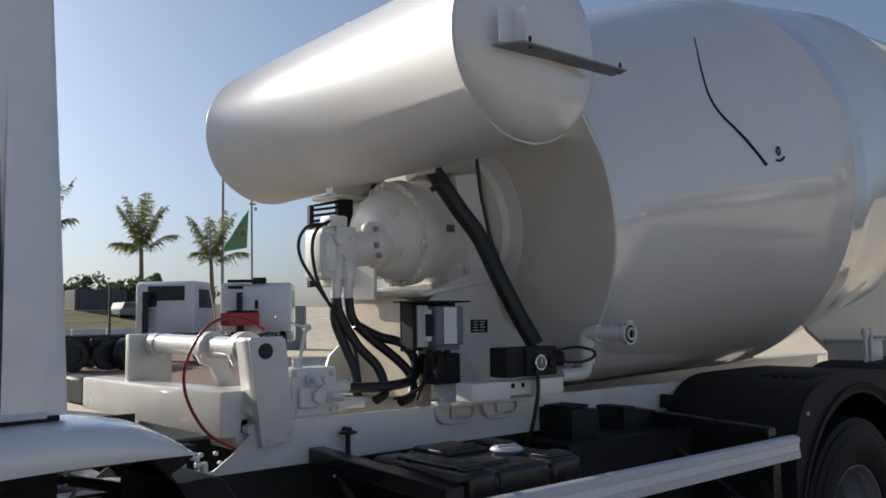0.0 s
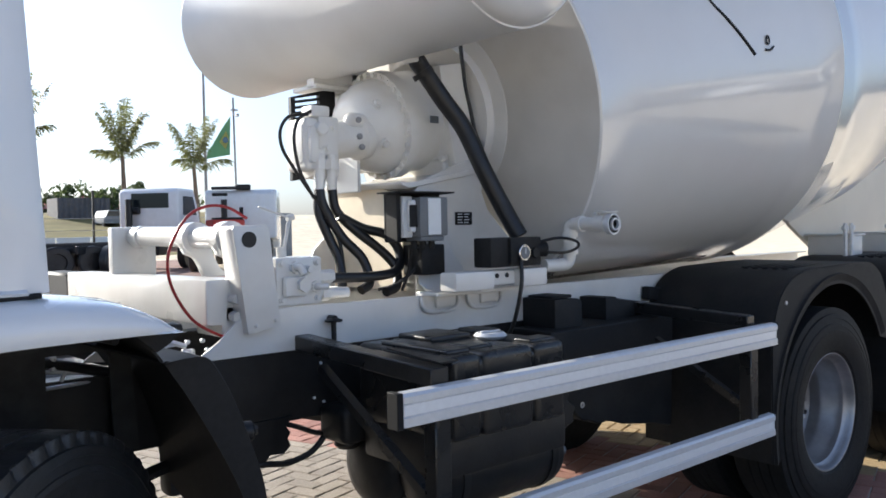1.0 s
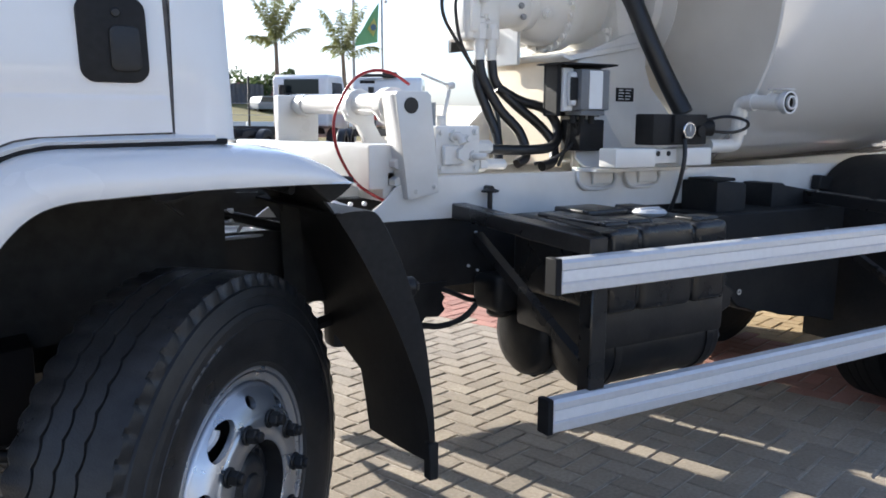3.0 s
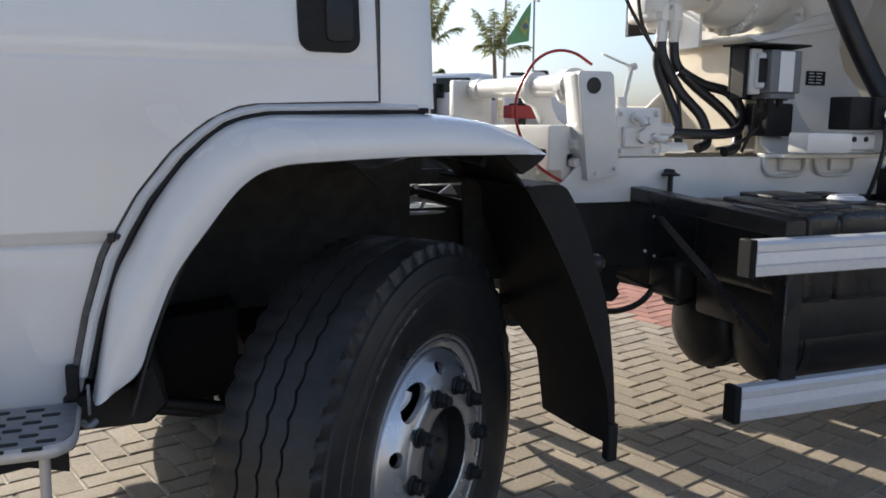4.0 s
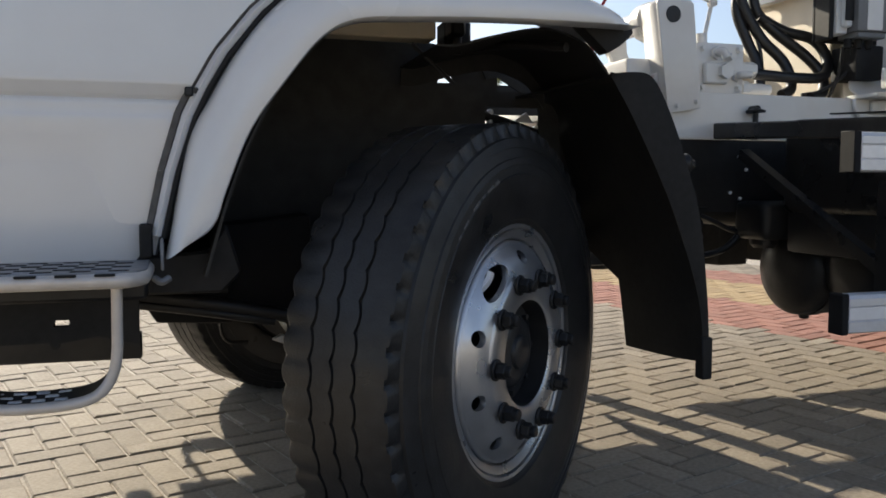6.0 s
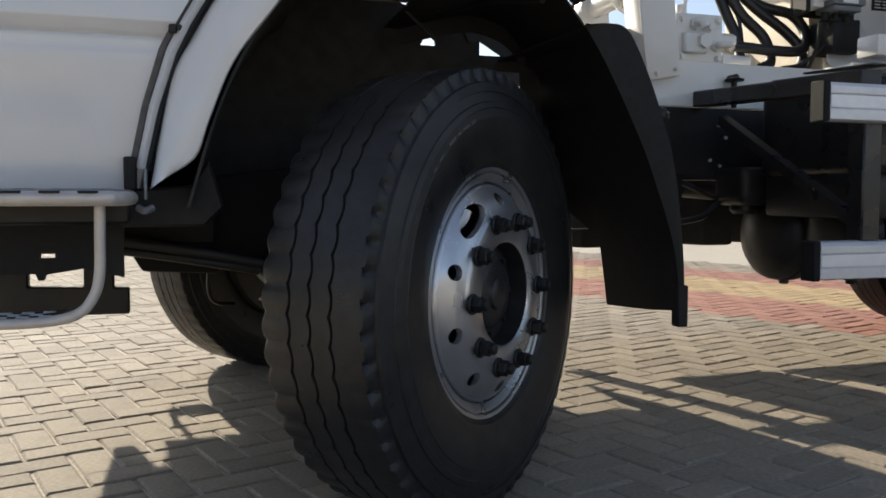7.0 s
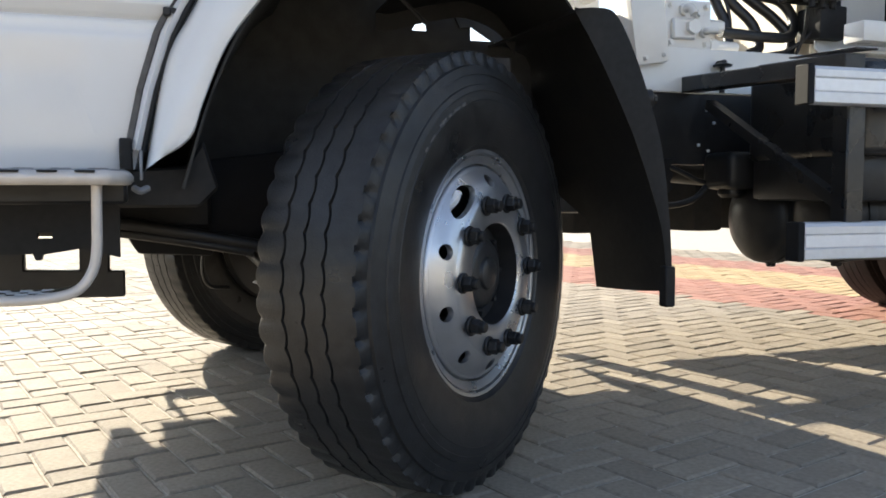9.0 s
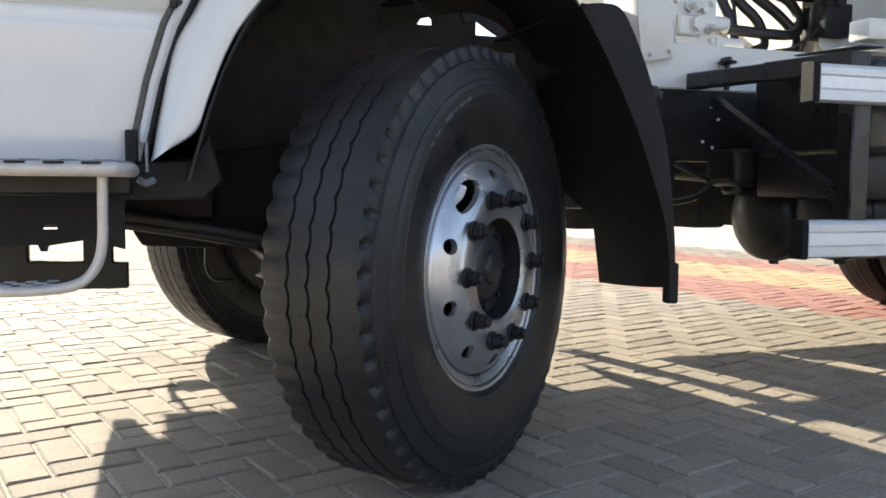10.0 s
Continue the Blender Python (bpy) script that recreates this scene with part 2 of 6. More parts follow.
def tube(pts, r, n=10, steps=8, hollow=0.0):
    """A round tube along the points; r is one radius or one per drawn ring as a function of 0..1."""
    path = smooth_path(pts, steps) if len(pts) > 2 else [Vector(q) for q in pts]
    bm, rings = bmesh.new(), []
    side = None
    for i, p in enumerate(path):
        d = (path[min(i + 1, len(path) - 1)] - path[max(i - 1, 0)]).normalized()
        side = d.orthogonal().normalized() if side is None else (side - d * side.dot(d)).normalized()
        up = d.cross(side)
        rad = r(i / (len(path) - 1)) if callable(r) else r
        rings.append([bm.verts.new(p + rad * (math.cos(2 * math.pi * j / n) * side + math.sin(2 * math.pi * j / n) * up)) for j in range(n)])
    for a, b in zip(rings, rings[1:]):
        for j in range(n):
            bm.faces.new((a[j], a[(j + 1) % n], b[(j + 1) % n], b[j]))
    bm.faces.new(rings[0][::-1])
    bm.faces.new(rings[-1])
    bmesh.ops.recalc_face_normals(bm, faces=bm.faces[:])
    return bm


def lathe(profile, origin, axis, n=48):
    """Turns (along, radius) pairs round the axis through the origin."""
    a = Vector(axis).normalized()
    side = (Vector((0, 0, 1)) - a * a.z).normalized() if abs(a.z) < 0.9 else (Vector((1, 0, 0)) - a * a.x).normalized()
    up = a.cross(side)
    o = Vector(origin)
    bm, rings = bmesh.new(), []
    for s, r in profile:
        if r <= 1e-6:
            rings.append([bm.verts.new(o + a * s)])
        else:
            rings.append([bm.verts.new(o + a * s + r * (math.cos(2 * math.pi * j / n) * side + math.sin(2 * math.pi * j / n) * up)) for j in range(n)])
    for p, q in zip(rings, rings[1:]):
        for j in range(n):
            i = (j + 1) % n
            if len(p) == 1 and len(q) == 1:
                continue
            if len(p) == 1:
                bm.faces.new((p[0], q[i], q[j]))
            elif len(q) == 1:
                bm.faces.new((p[j], p[i], q[0]))
            else:
                bm.faces.new((p[j], p[i], q[i], q[j]))
    bmesh.ops.recalc_face_normals(bm, faces=bm.faces[:])
    return bm


def cyl(p, q, r, n=20, w=0.0):
    d = Vector(q) - Vector(p)
    c = min(w, r * 0.5)
    pr = [(0, 0), (0, r - c), (c, r), (d.length - c, r), (d.length, r - c), (d.length, 0)] if c else [(0, 0), (0, r), (d.length, r), (d.length, 0)]
    return lathe(pr, p, d, n)


def ring(p, axis, r0, r1, length, n=28):
    return lathe([(0, r0), (0, r1), (length, r1), (length, r0), (0, r0)], p, axis, n)


def joined(*bms):
    out = bms[0]
    for b in bms[1:]:
        m = bpy.data.meshes.new("t")
        b.to_mesh(m)
        b.free()
        out.from_mesh(m)
        bpy.data.meshes.remove(m)
    return out


def moved(bm, m):
    bmesh.ops.transform(bm, matrix=m, verts=bm.verts[:])
    return bm


def strip(rows, thick=0.0):
    """A sheet through rows of points, with a thickness along its normals."""
    bm = bmesh.new()
    vs = [[bm.verts.new(p) for p in row] for row in rows]
    for a, b in zip(vs, vs[1:]):
        for i in range(len(a) - 1):
            bm.faces.new((a[i], a[i + 1], b[i + 1], b[i]))
    bmesh.ops.recalc_face_normals(bm, faces=bm.faces[:])
    if thick:
        bmesh.ops.solidify(bm, geom=bm.faces[:], thickness=thick)
        bmesh.ops.recalc_face_normals(bm, faces=bm.faces[:])
    return bm


BASE = {}


def mesh_of(name, bm, mat, smooth=True):
    me = bpy.data.meshes.new(name)
    bm.to_mesh(me)
    bm.free()
    me.materials.append(mat)
    if smooth:
        me.shade_smooth()
        me.set_sharp_from_angle(angle=radians(38))
    return me


def thing(name, label, category, at=(0, 0, 0), group="", kind=""):
    ob = new(name)
    ob.empty_display_size = 0.2
    ob.location = at
    BASE[ob] = Vector(at)
    return tagged(ob, label, category, group, kind)


def solid(name, bm, mat, label, category="", group="", kind=""):
    return tagged(new(name, mesh_of(name, bm, mat)), label, category, group, kind)


def part(name, bm, mat, parent, label=""):
    ob = new(name, bm if isinstance(bm, bpy.types.Mesh) else mesh_of(name, bm, mat))
    ob.parent = parent
    if parent in BASE:
        ob.matrix_parent_inverse = Matrix.Translation(-BASE[parent])
    return tagged(ob, label)


def hexbolt(p, axis, r, length):
    return joined(cyl(p, Vector(p) + Vector(axis).normalized() * length, r, 6), cyl(p, Vector(p) + Vector(axis).normalized() * length * 0.35, r * 1.4, 14))

# ---- ground ----
PA = radians(17.0)
PU, PV = vec(math.cos(PA), math.sin(PA), 0), vec(-math.sin(PA), math.cos(PA), 0)


def ground_sheet():
    xs = [-400, -60, -20, 0, 20, 40, 70, 120, 400]
    ys = [-300, -60, -20, 0, 20, 38, 48, 62, 90, 160, 500]
    hz = lambda y: -0.03 + 3.0 * min(max((y - 38) / 28, 0), 1) ** 1.2 + max(y - 66, 0) * 0.004
    return strip([[(x, y, hz(y)) for x in xs] for y in ys])


tagged(solid("ground", ground_sheet(), YARD, "wide pale concrete yard round the parked mixer truck", kind="structure"), category="ground")
tagged(solid("road", prism([(PU * a + PV * b).to_2d()[:] for a, b in ((5.92, -40), (6.95, -40), (6.95, 40), (5.92, 40))], "z", -0.028, -0.018), ASPHALT, "dark asphalt strip beyond the coloured paving bands", kind="structure"), category="road")
hzb = lambda y: 3.0 * min(max((y - 38) / 28, 0), 1) ** 1.2 + max(y - 66, 0) * 0.004
tagged(solid("ground_bank", strip([[(-120 + (120 + 0.47 * y) * i / 8, y, hzb(y) + 0.02) for i in range(9)] for y in (40, 46, 52, 58, 64, 70, 90, 160)]), GRASS, "sloping field of dry yellowish grass behind the yard", kind="structure"), category="grass")

tagged(solid("pavement_far", prism([(-40, 16.5), (9, 16.5), (16, 37), (-40, 37)], "z", -0.029, -0.012), YARDR, "worn reddish paving of the yard beyond the truck", kind="structure"), category="pavement")

# ---- the mixer truck ----
YC = 1.2
truck = thing("mixer_truck", "white concrete mixer truck parked on block paving, front wheels turned", "truck", (1.5, YC, 0))


def mirror(bm):
    bmesh.ops.transform(bm, matrix=Matrix.Translation((0, 2 * YC, 0)) @ Matrix.Diagonal((1, -1, 1, 1)), verts=bm.verts[:])
    bmesh.ops.reverse_faces(bm, faces=bm.faces[:])
    return bm


# -- chassis --
for k, side in enumerate(("near", "far")):
    rail = prism([(0.84, 0.78), (0.765, 0.78), (0.765, 1.019), (0.84, 1.019), (0.84, 1.009), (0.775, 1.009), (0.775, 0.79), (0.84, 0.79)], "x", -1.95, 6.2, 0.002)
    sub = joined(prism([(-0.26, 1.021), (5.6, 1.021), (5.6, 1.16), (0.1, 1.168), (-0.02, 1.165), (-0.08, 1.135), (-0.14, 1.08), (-0.2, 1.04)], "y", 0.755, 0.765, 0.002), box(0.04, 5.6, 0.7655, 0.84, 1.146, 1.159, 0.003))
    part("chassis_rail", rail if k == 0 else mirror(rail), BLACKS, truck, "black chassis rail")
    part("subframe", sub if k == 0 else mirror(sub), MWHITE, truck, "white steel subframe")
for x in (-1.5, -0.4, 0.9, 1.9, 3.4, 4.8):
    part("cross_member", box(x - 0.05, x + 0.05, 0.84, 1.56, 0.82, 0.98, 0.01), BLACKS, truck)
engine = joined(box(-1.75, -0.62, 0.9, 1.5, 0.62, 1.15, 0.04, 2), cyl((-0.62, YC, 0.84), (-0.2, YC, 0.82), 0.15, 24, 0.03), cyl((-0.2, YC, 0.82), (0.1, YC, 0.8), 0.13, 20, 0.02),
                box(-1.5, -0.9, 0.86, 0.98, 0.75, 1.1, 0.03, 2), cyl((-1.2, 0.9, 1.0), (-1.2, 0.8, 1.0), 0.09, 20, 0.01))
part("engine", engine, BLACKS, truck)
part("drive_shaft", cyl((0.1, YC, 0.8), (2.5, YC, 0.62), 0.055, 16), BLACKS, truck)
for x in (2.76, 4.12):
    part("rear_axle", joined(cyl((x, 0.5, 0.5), (x, 1.9, 0.5), 0.08, 16), lathe([(-0.2, 0), (-0.18, 0.12), (0, 0.2), (0.18, 0.12), (0.2, 0)], (x, YC, 0.5), (0, 1, 0), 24)), BLACKS, truck)
part("front_axle", joined(box(-1.08, -0.98, 0.44, 1.96, 0.38, 0.47, 0.02, 2), cyl((-1.03, 0.39, 0.32), (-1.03, 0.39, 0.62), 0.05, 14, 0.01), cyl((-1.03, 2.01, 0.32), (-1.03, 2.01, 0.62), 0.05, 14, 0.01)), BLACKS, truck)
for y in (0.72, 1.62):
    part("leaf_spring", joined(*[tube([(-1.03 - L, y + 0.035, 0.60 + dz + 0.10 * (L / 0.85) ** 2), (-1.03, y + 0.035, 0.53 + dz), (-1.03 + L, y + 0.035, 0.60 + dz + 0.10 * (L / 0.85) ** 2)], 0.022, 6) for L, dz in ((0.72, 0.05), (0.6, 0.025), (0.55, 0.0), (0.4, -0.025))]), BLACKS, truck)
part("tie_rod", tube([(-1.22, 0.5, 0.46), (-1.22, 1.9, 0.46)], 0.02, 10), BLACKS, truck)
part("steering_link", joined(tube([(-2.0, 0.5, 0.672), (-1.55, 0.5, 0.604), (-1.279, 0.5, 0.552), (-1.1, 0.47, 0.52)], 0.017, 10), tube([(-2.0, 0.5, 0.648), (-1.55, 0.5, 0.582), (-1.3, 0.5, 0.537)], 0.012, 10)), BLACKS, truck)
part("front_bumper", prism([(-1.99, 0.57), (-2.05, 0.57), (-2.09, 0.64), (-2.08, 0.93), (-2.0, 0.93), (-1.99, 0.74)], "y", 0.22, 2.2, 0.015, 2), WHITE, truck)


# -- wheels --
def tyre_bm(detail=True, R=0.508, r0=0.279):
    """Four ribs between three wavy grooves, notched shoulders, and a sidewall with a stepped upper band."""
    n, waves = (336, 56) if detail else (112, 0)
    side = [(0.105, r0, 0), (0.122, r0 + 0.008, 0), (0.1245, r0 + 0.016, 0), (0.1285, r0 + 0.019, 0), (0.139, r0 + 0.06, 0), (0.1445, r0 + 0.1, 0), (0.1452, r0 + 0.118, 0),
            (0.1436, r0 + 0.1195, 0), (0.1422, r0 + 0.138, 0), (0.1434, r0 + 0.1395, 0), (0.1405, r0 + 0.152, 0), (0.1370, r0 + 0.1535, 0), (0.1328, r0 + 0.174, 0), (0.1351, r0 + 0.1755, 0), (0.1305, r0 + 0.1945, 0),
            (0.1238, r0 + 0.1965, 0), (0.1225, R - 0.021, 2), (0.121, R - 0.012, 2), (0.119, R - 0.003, 3), (0.1135, R - 0.0012, 3)]
    prof = [(-w, r, z) for w, r, z in side]
    for g in (-0.049, 0.0, 0.049):
        prof += [(g - 0.0036, R, 1), (g - 0.002, R - 0.006, 1), (g + 0.002, R - 0.006, 1), (g + 0.0036, R, 1)]
    prof += side[::-1]
    first = len(side)
    bm, rings = bmesh.new(), []
    for i in range(n):
        a = 2 * math.pi * i / n
        lobe = abs(math.sin(a * waves / 2)) if waves else 1
        nick = max(0.0, 1 - abs(((a * waves / (2 * math.pi)) % 1) - 0.5) / 0.22) if waves else 0
        row = []
        for j, (w, r, z) in enumerate(prof):
            rr, ww = r, w
            if z == 1:
                ww = w + 0.0075 * (lobe - 0.6) * (1 if (j - first) % 4 in (0, 1) else 0.45)
            if z == 2:
                k = (1 - lobe) ** 1.3
                ww = w - math.copysign(0.004 * k if w < 0 else 0.008 * nick, w)
            if z == 3:
                k = (1 - lobe) ** 1.2
                rr = r - (0.0055 * k if w < 0 else 0.006 * nick * (r < R - 0.002))
                ww = w - math.copysign(0.0075 * k if w < 0 else 0.011 * nick * (r < R - 0.002), w)
            row.append(bm.verts.new((rr * math.cos(a), rr * math.sin(a), ww)))
        rings.append(row)
    for i in range(n):
        p, q = rings[i], rings[(i + 1) % n]
        for j in range(len(prof) - 1):
            bm.faces.new((p[j], p[j + 1], q[j + 1], q[j]))
    bmesh.ops.recalc_face_normals(bm, faces=bm.faces[:])
    return bm


def holed_cone(ra, za, rb, zb, count, turn, hole, oval=None):
    """A cone between two radii with a ring of hand holes through it, 10 mm thick."""
    bm = bmesh.new()
    m, rc = 20, (ra + rb) / 2
    zz = lambda r: za + (zb - za) * (1 - ((r - rb) / (ra - rb))) + 0.006 * math.sin(math.pi * (r - rb) / (ra - rb))
    put = lambda a, r, d=0.0: (r * math.cos(a), r * math.sin(a), zz(r) - d)
    flat = (ra - rb) / math.hypot(ra - rb, zb - za)
    for k in range(count):
        c = turn + 2 * math.pi * k / count
        half = math.pi / count
        hx, hy = (hole, hole) if k != oval else (hole * 3.1, hole * 1.5)
        hy *= flat if k != oval else 0.85
        inner, outer, back = [], [], []
        for j in range(m):
            t = 2 * math.pi * (j + 0.5) / m
            ct, st = math.cos(t), math.sin(t)
            inner.append(bm.verts.new(put(c + hx * ct / rc, rc + hy * st)))
            back.append(bm.verts.new(put(c + hx * ct / rc, rc + hy * st, 0.014)))
            s = 1 / max(abs(ct), abs(st))
            outer.append(bm.verts.new(put(c + half * ct * s, rc + (ra - rb) / 2 * st * s)))
        for j in range(m):
            i = (j + 1) % m
            bm.faces.new((inner[j], outer[j], outer[i], inner[i]))
            bm.faces.new((inner[j], inner[i], back[i], back[j]))
    bmesh.ops.remove_doubles(bm, verts=bm.verts[:], dist=0.0008)
    bmesh.ops.recalc_face_normals(bm, faces=bm.faces[:])
    return bm


def spun(profile, n=72):
    return lathe(profile, (0, 0, 0), (0, 0, 1), n)


TYRE_MESH = mesh_of("tyre", tyre_bm(True), RUBBER)
REAR_TYRE = mesh_of("tyre", tyre_bm(False), REARRUB)
MARK = mesh_of("raised_mark", box(-0.014, 0.012, -0.008, 0.008, 0.1405, 0.1447, 0.001), SCUFF)
FRONT_RIM = mesh_of("rim", joined(
    spun([(0.10, 0.2885), (0.113, 0.2897), (0.119, 0.2888), (0.122, 0.286), (0.1215, 0.2815), (0.1195, 0.278), (0.105, 0.2765), (0.105, 0.2738), (0.1165, 0.2725), (0.1145, 0.2655), (0.1105, 0.2585), (0.1085, 0.2542), (0.085, 0.2538), (0.085, 0.2496), (0.107, 0.2488), (0.1125, 0.246), (0.115, 0.2415)]),
    holed_cone(0.2415, 0.115, 0.186, 0.150, 10, radians(127), 0.0175, 0),
    spun([(0.150, 0.186), (0.1535, 0.181), (0.155, 0.175), (0.155, 0.122), (0.152, 0.118), (0.145, 0.1175)]),
    spun([(0.10, 0.2885), (0.09, 0.276), (-0.12, 0.276), (-0.122, 0.288), (-0.126, 0.288), (-0.126, 0.27), (-0.02, 0.25), (0.05, 0.262), (0.08, 0.26)])), SILVER)
REAR_RIM = mesh_of("rim", joined(
    spun([(0.085, 0.276), (0.112, 0.2895), (0.119, 0.2885), (0.122, 0.285), (0.121, 0.280), (0.115, 0.276), (0.106, 0.2735), (0.09, 0.270), (0.080, 0.264), (0.074, 0.256), (0.06, 0.254), (0.03, 0.253), (0.024, 0.249), (-0.02, 0.247), (-0.026, 0.243), (-0.05, 0.243), (-0.075, 0.242), (-0.09, 0.24)]),
    holed_cone(0.24, -0.09, 0.185, -0.115, 10, 0.3, 0.0145),
    spun([(-0.115, 0.185), (-0.12, 0.178), (-0.12, 0.13), (-0.118, 0.12)])), DULLRIM)
REAR_HUB = mesh_of("wheel", joined(spun([(-0.2, 0.2), (-0.13, 0.2), (-0.13, 0.118), (-0.06, 0.112), (-0.05, 0.10), (-0.045, 0.07), (-0.045, 0.0)])), HUBM)
HUB_MESH = mesh_of("wheel", joined(spun([(0.151, 0.1172), (0.05, 0.115)]), spun([(0.0, 0.112), (0.045, 0.112), (0.05, 0.1), (0.055, 0.09)]), spun([(0.05, 0.115), (0.108, 0.112), (0.11, 0.085), (0.118, 0.082), (0.126, 0.074), (0.13, 0.06), (0.131, 0.0)]), spun([(0.0, 0.2), (0.02, 0.2), (0.02, 0.0)]), spun([(0.0, 0.2), (-0.09, 0.262), (-0.128, 0.275), (-0.131, 0.292), (-0.16, 0.285), (-0.165, 0.24), (-0.165, 0.0)]), spun([(0.13, 0.04), (0.138, 0.036), (0.141, 0.028), (0.141, 0.0)]),
                                   *[moved(cyl((0, 0, 0.108), (0, 0, 0.12), 0.007, 6), Matrix.Translation((0.092 * math.cos(k * 0.785), 0.096 * math.sin(k * 0.785), 0))) for k in range(8)]), HUBM)
NUT_MESH = mesh_of("wheel_nut", joined(cyl((0, 0, 0), (0, 0, 0.008), 0.0225, 24, 0.002), cyl((0, 0, 0.008), (0, 0, 0.028), 0.0178, 6, 0.002), cyl((0, 0, 0.026), (0, 0, 0.04), 0.0125, 14, 0.002)), BLACKS)


def scrap_bm():
    """A crumpled bit of pale paper stuck behind the oval hand hole."""
    rnd = random.Random(7)
    c, t = vec(math.cos(radians(127)), math.sin(radians(127)), 0), vec(-math.sin(radians(127)), math.cos(radians(127)), 0)
    return strip([[c * (0.200 + 0.0045 * j + rnd.uniform(-0.002, 0.002)) + t * (-0.010 + 0.0045 * i + rnd.uniform(-0.003, 0.003)) + vec(0, 0, 0.106 + rnd.uniform(-0.006, 0.006)) for j in range(4)] for i in range(6)], 0.0012)


SCRAP_MESH = mesh_of("paper_scrap", scrap_bm(), LIPM)
VALVE_MESH = mesh_of("air_valve", joined(tube([(-0.145, 0.155, 0.105), (-0.13, 0.172, 0.115), (-0.122, 0.19, 0.118)], 0.012, 8), box(-0.152, -0.118, 0.158, 0.192, 0.096, 0.112, 0.006, 2)), ALU)


def wheel(m, rim_mesh, nut_z, label, near=True):
    """m: the wheel's middle, with its local z outwards, y up."""
    fix = Matrix.Translation(-BASE[truck])
    hub = part("wheel", REAR_HUB if rim_mesh is REAR_RIM else HUB_MESH, None, truck, label)
    hub.matrix_basis = fix @ Matrix.Identity(4)
    hub.matrix_parent_inverse = Matrix.Identity(4)
    hub.matrix_basis = fix @ m
    for nm, me in (("tyre", TYRE_MESH if near else REAR_TYRE), ("rim", rim_mesh)):
        part(nm, me, None, hub)
    if near:
        for a, r, k in ((20, 0.399, 0.8), (24.5, 0.396, 1.15), (29.5, 0.398, 0.6), (34, 0.397, 1.3), (42, 0.396, 0.9), (47, 0.398, 0.5)):
            part("raised_mark", MARK, None, hub).matrix_basis = Matrix.Rotation(radians(a), 4, "Z") @ Matrix.Translation((0, r, 0)) @ Matrix.Diagonal((k, 0.45 + 0.3 * k, 1, 1))
    if rim_mesh is FRONT_RIM:
        part("air_valve", VALVE_MESH, None, hub)
    if near:
        part("paper_scrap", SCRAP_MESH, None, hub, "crumpled pale paper behind the oval hand hole")
    for k in range(10):
        a = radians(182 + 36 * k)
        nut = part("wheel_nut", NUT_MESH, None, hub)
        nut.matrix_basis = Matrix.Translation((0.1675 * math.cos(a), 0.1675 * math.sin(a), nut_z)) @ Matrix.Rotation(a, 4, "Z")


def facing(x, y, z, n):
    n = Vector(n).normalized()
    up = vec(0, 0, 1)
    right = up.cross(n)
    return Matrix((( right.x, up.x, n.x, x), (right.y, up.y, n.y, y), (right.z, up.z, n.z, z), (0, 0, 0, 1)))


STEER = vec(0.67, -0.742, 0)
wheel(facing(-0.889, 0.227, 0.502, STEER), FRONT_RIM, 0.155, "steered front wheel with silver rim")
wheel(facing(-1.12, 2.1, 0.502, (-0.5, 0.866, 0)), FRONT_RIM, 0.155, "steered front wheel with silver rim")
for x in (2.70, 4.06):
    for y, n, rim in ((0.21, -1, REAR_RIM), (0.555, 1, FRONT_RIM), (1.845, -1, FRONT_RIM), (2.175, 1, REAR_RIM)):
        wheel(facing(x, y, 0.495, (0, n, 0)), rim, -0.12 if rim is REAR_RIM else 0.155, "dual rear wheel with deep silver rim", False)

# -- cab --
DOOR = [(0.74, -1.583), (0.776, -1.575), (0.901, -1.548), (1.014, -1.514), (1.069, -1.487), (1.136, -1.449), (1.221, -1.381), (1.262, -1.335), (1.295, -1.289), (1.312, -1.245), (1.320, -1.197), (1.327, -0.948)]


def door_edge(z):
    return float(np.interp(z, [p[0] for p in DOOR], [p[1] for p in DOOR])) if z < 1.327 else -0.948 - 0.035 * (z - 1.327)


def skin_y(x, z):
    y = 0.12 + 0.035 * max(z - 1.45, 0)
    y += 0.016 * min(max((1.067 - z) / 0.026, 0), 1) + 0.05 * max(1.04 - z, 0)
    y += 0.007 * math.exp(-(((z - 1.039) / 0.004) ** 2)) - 0.003 / (1 + math.exp((z - 1.008) / 0.003))
    y += 0.0018 * math.exp(-(((z - 1.402) / 0.005) ** 2))
    u = lambda v, c: 1 / (1 + math.exp(-(v - c) / 0.008))
    return y + 0.006 * (u(x, -1.98) - u(x, -1.655)) * (u(z, 0.80) - u(z, 0.965))


def front_edge(z):
    return float(np.interp(z, (0.7, 0.95, 1.7, 2.6, 2.75), (-2.02, -2.04, -2.0, -1.68, -1.58)))


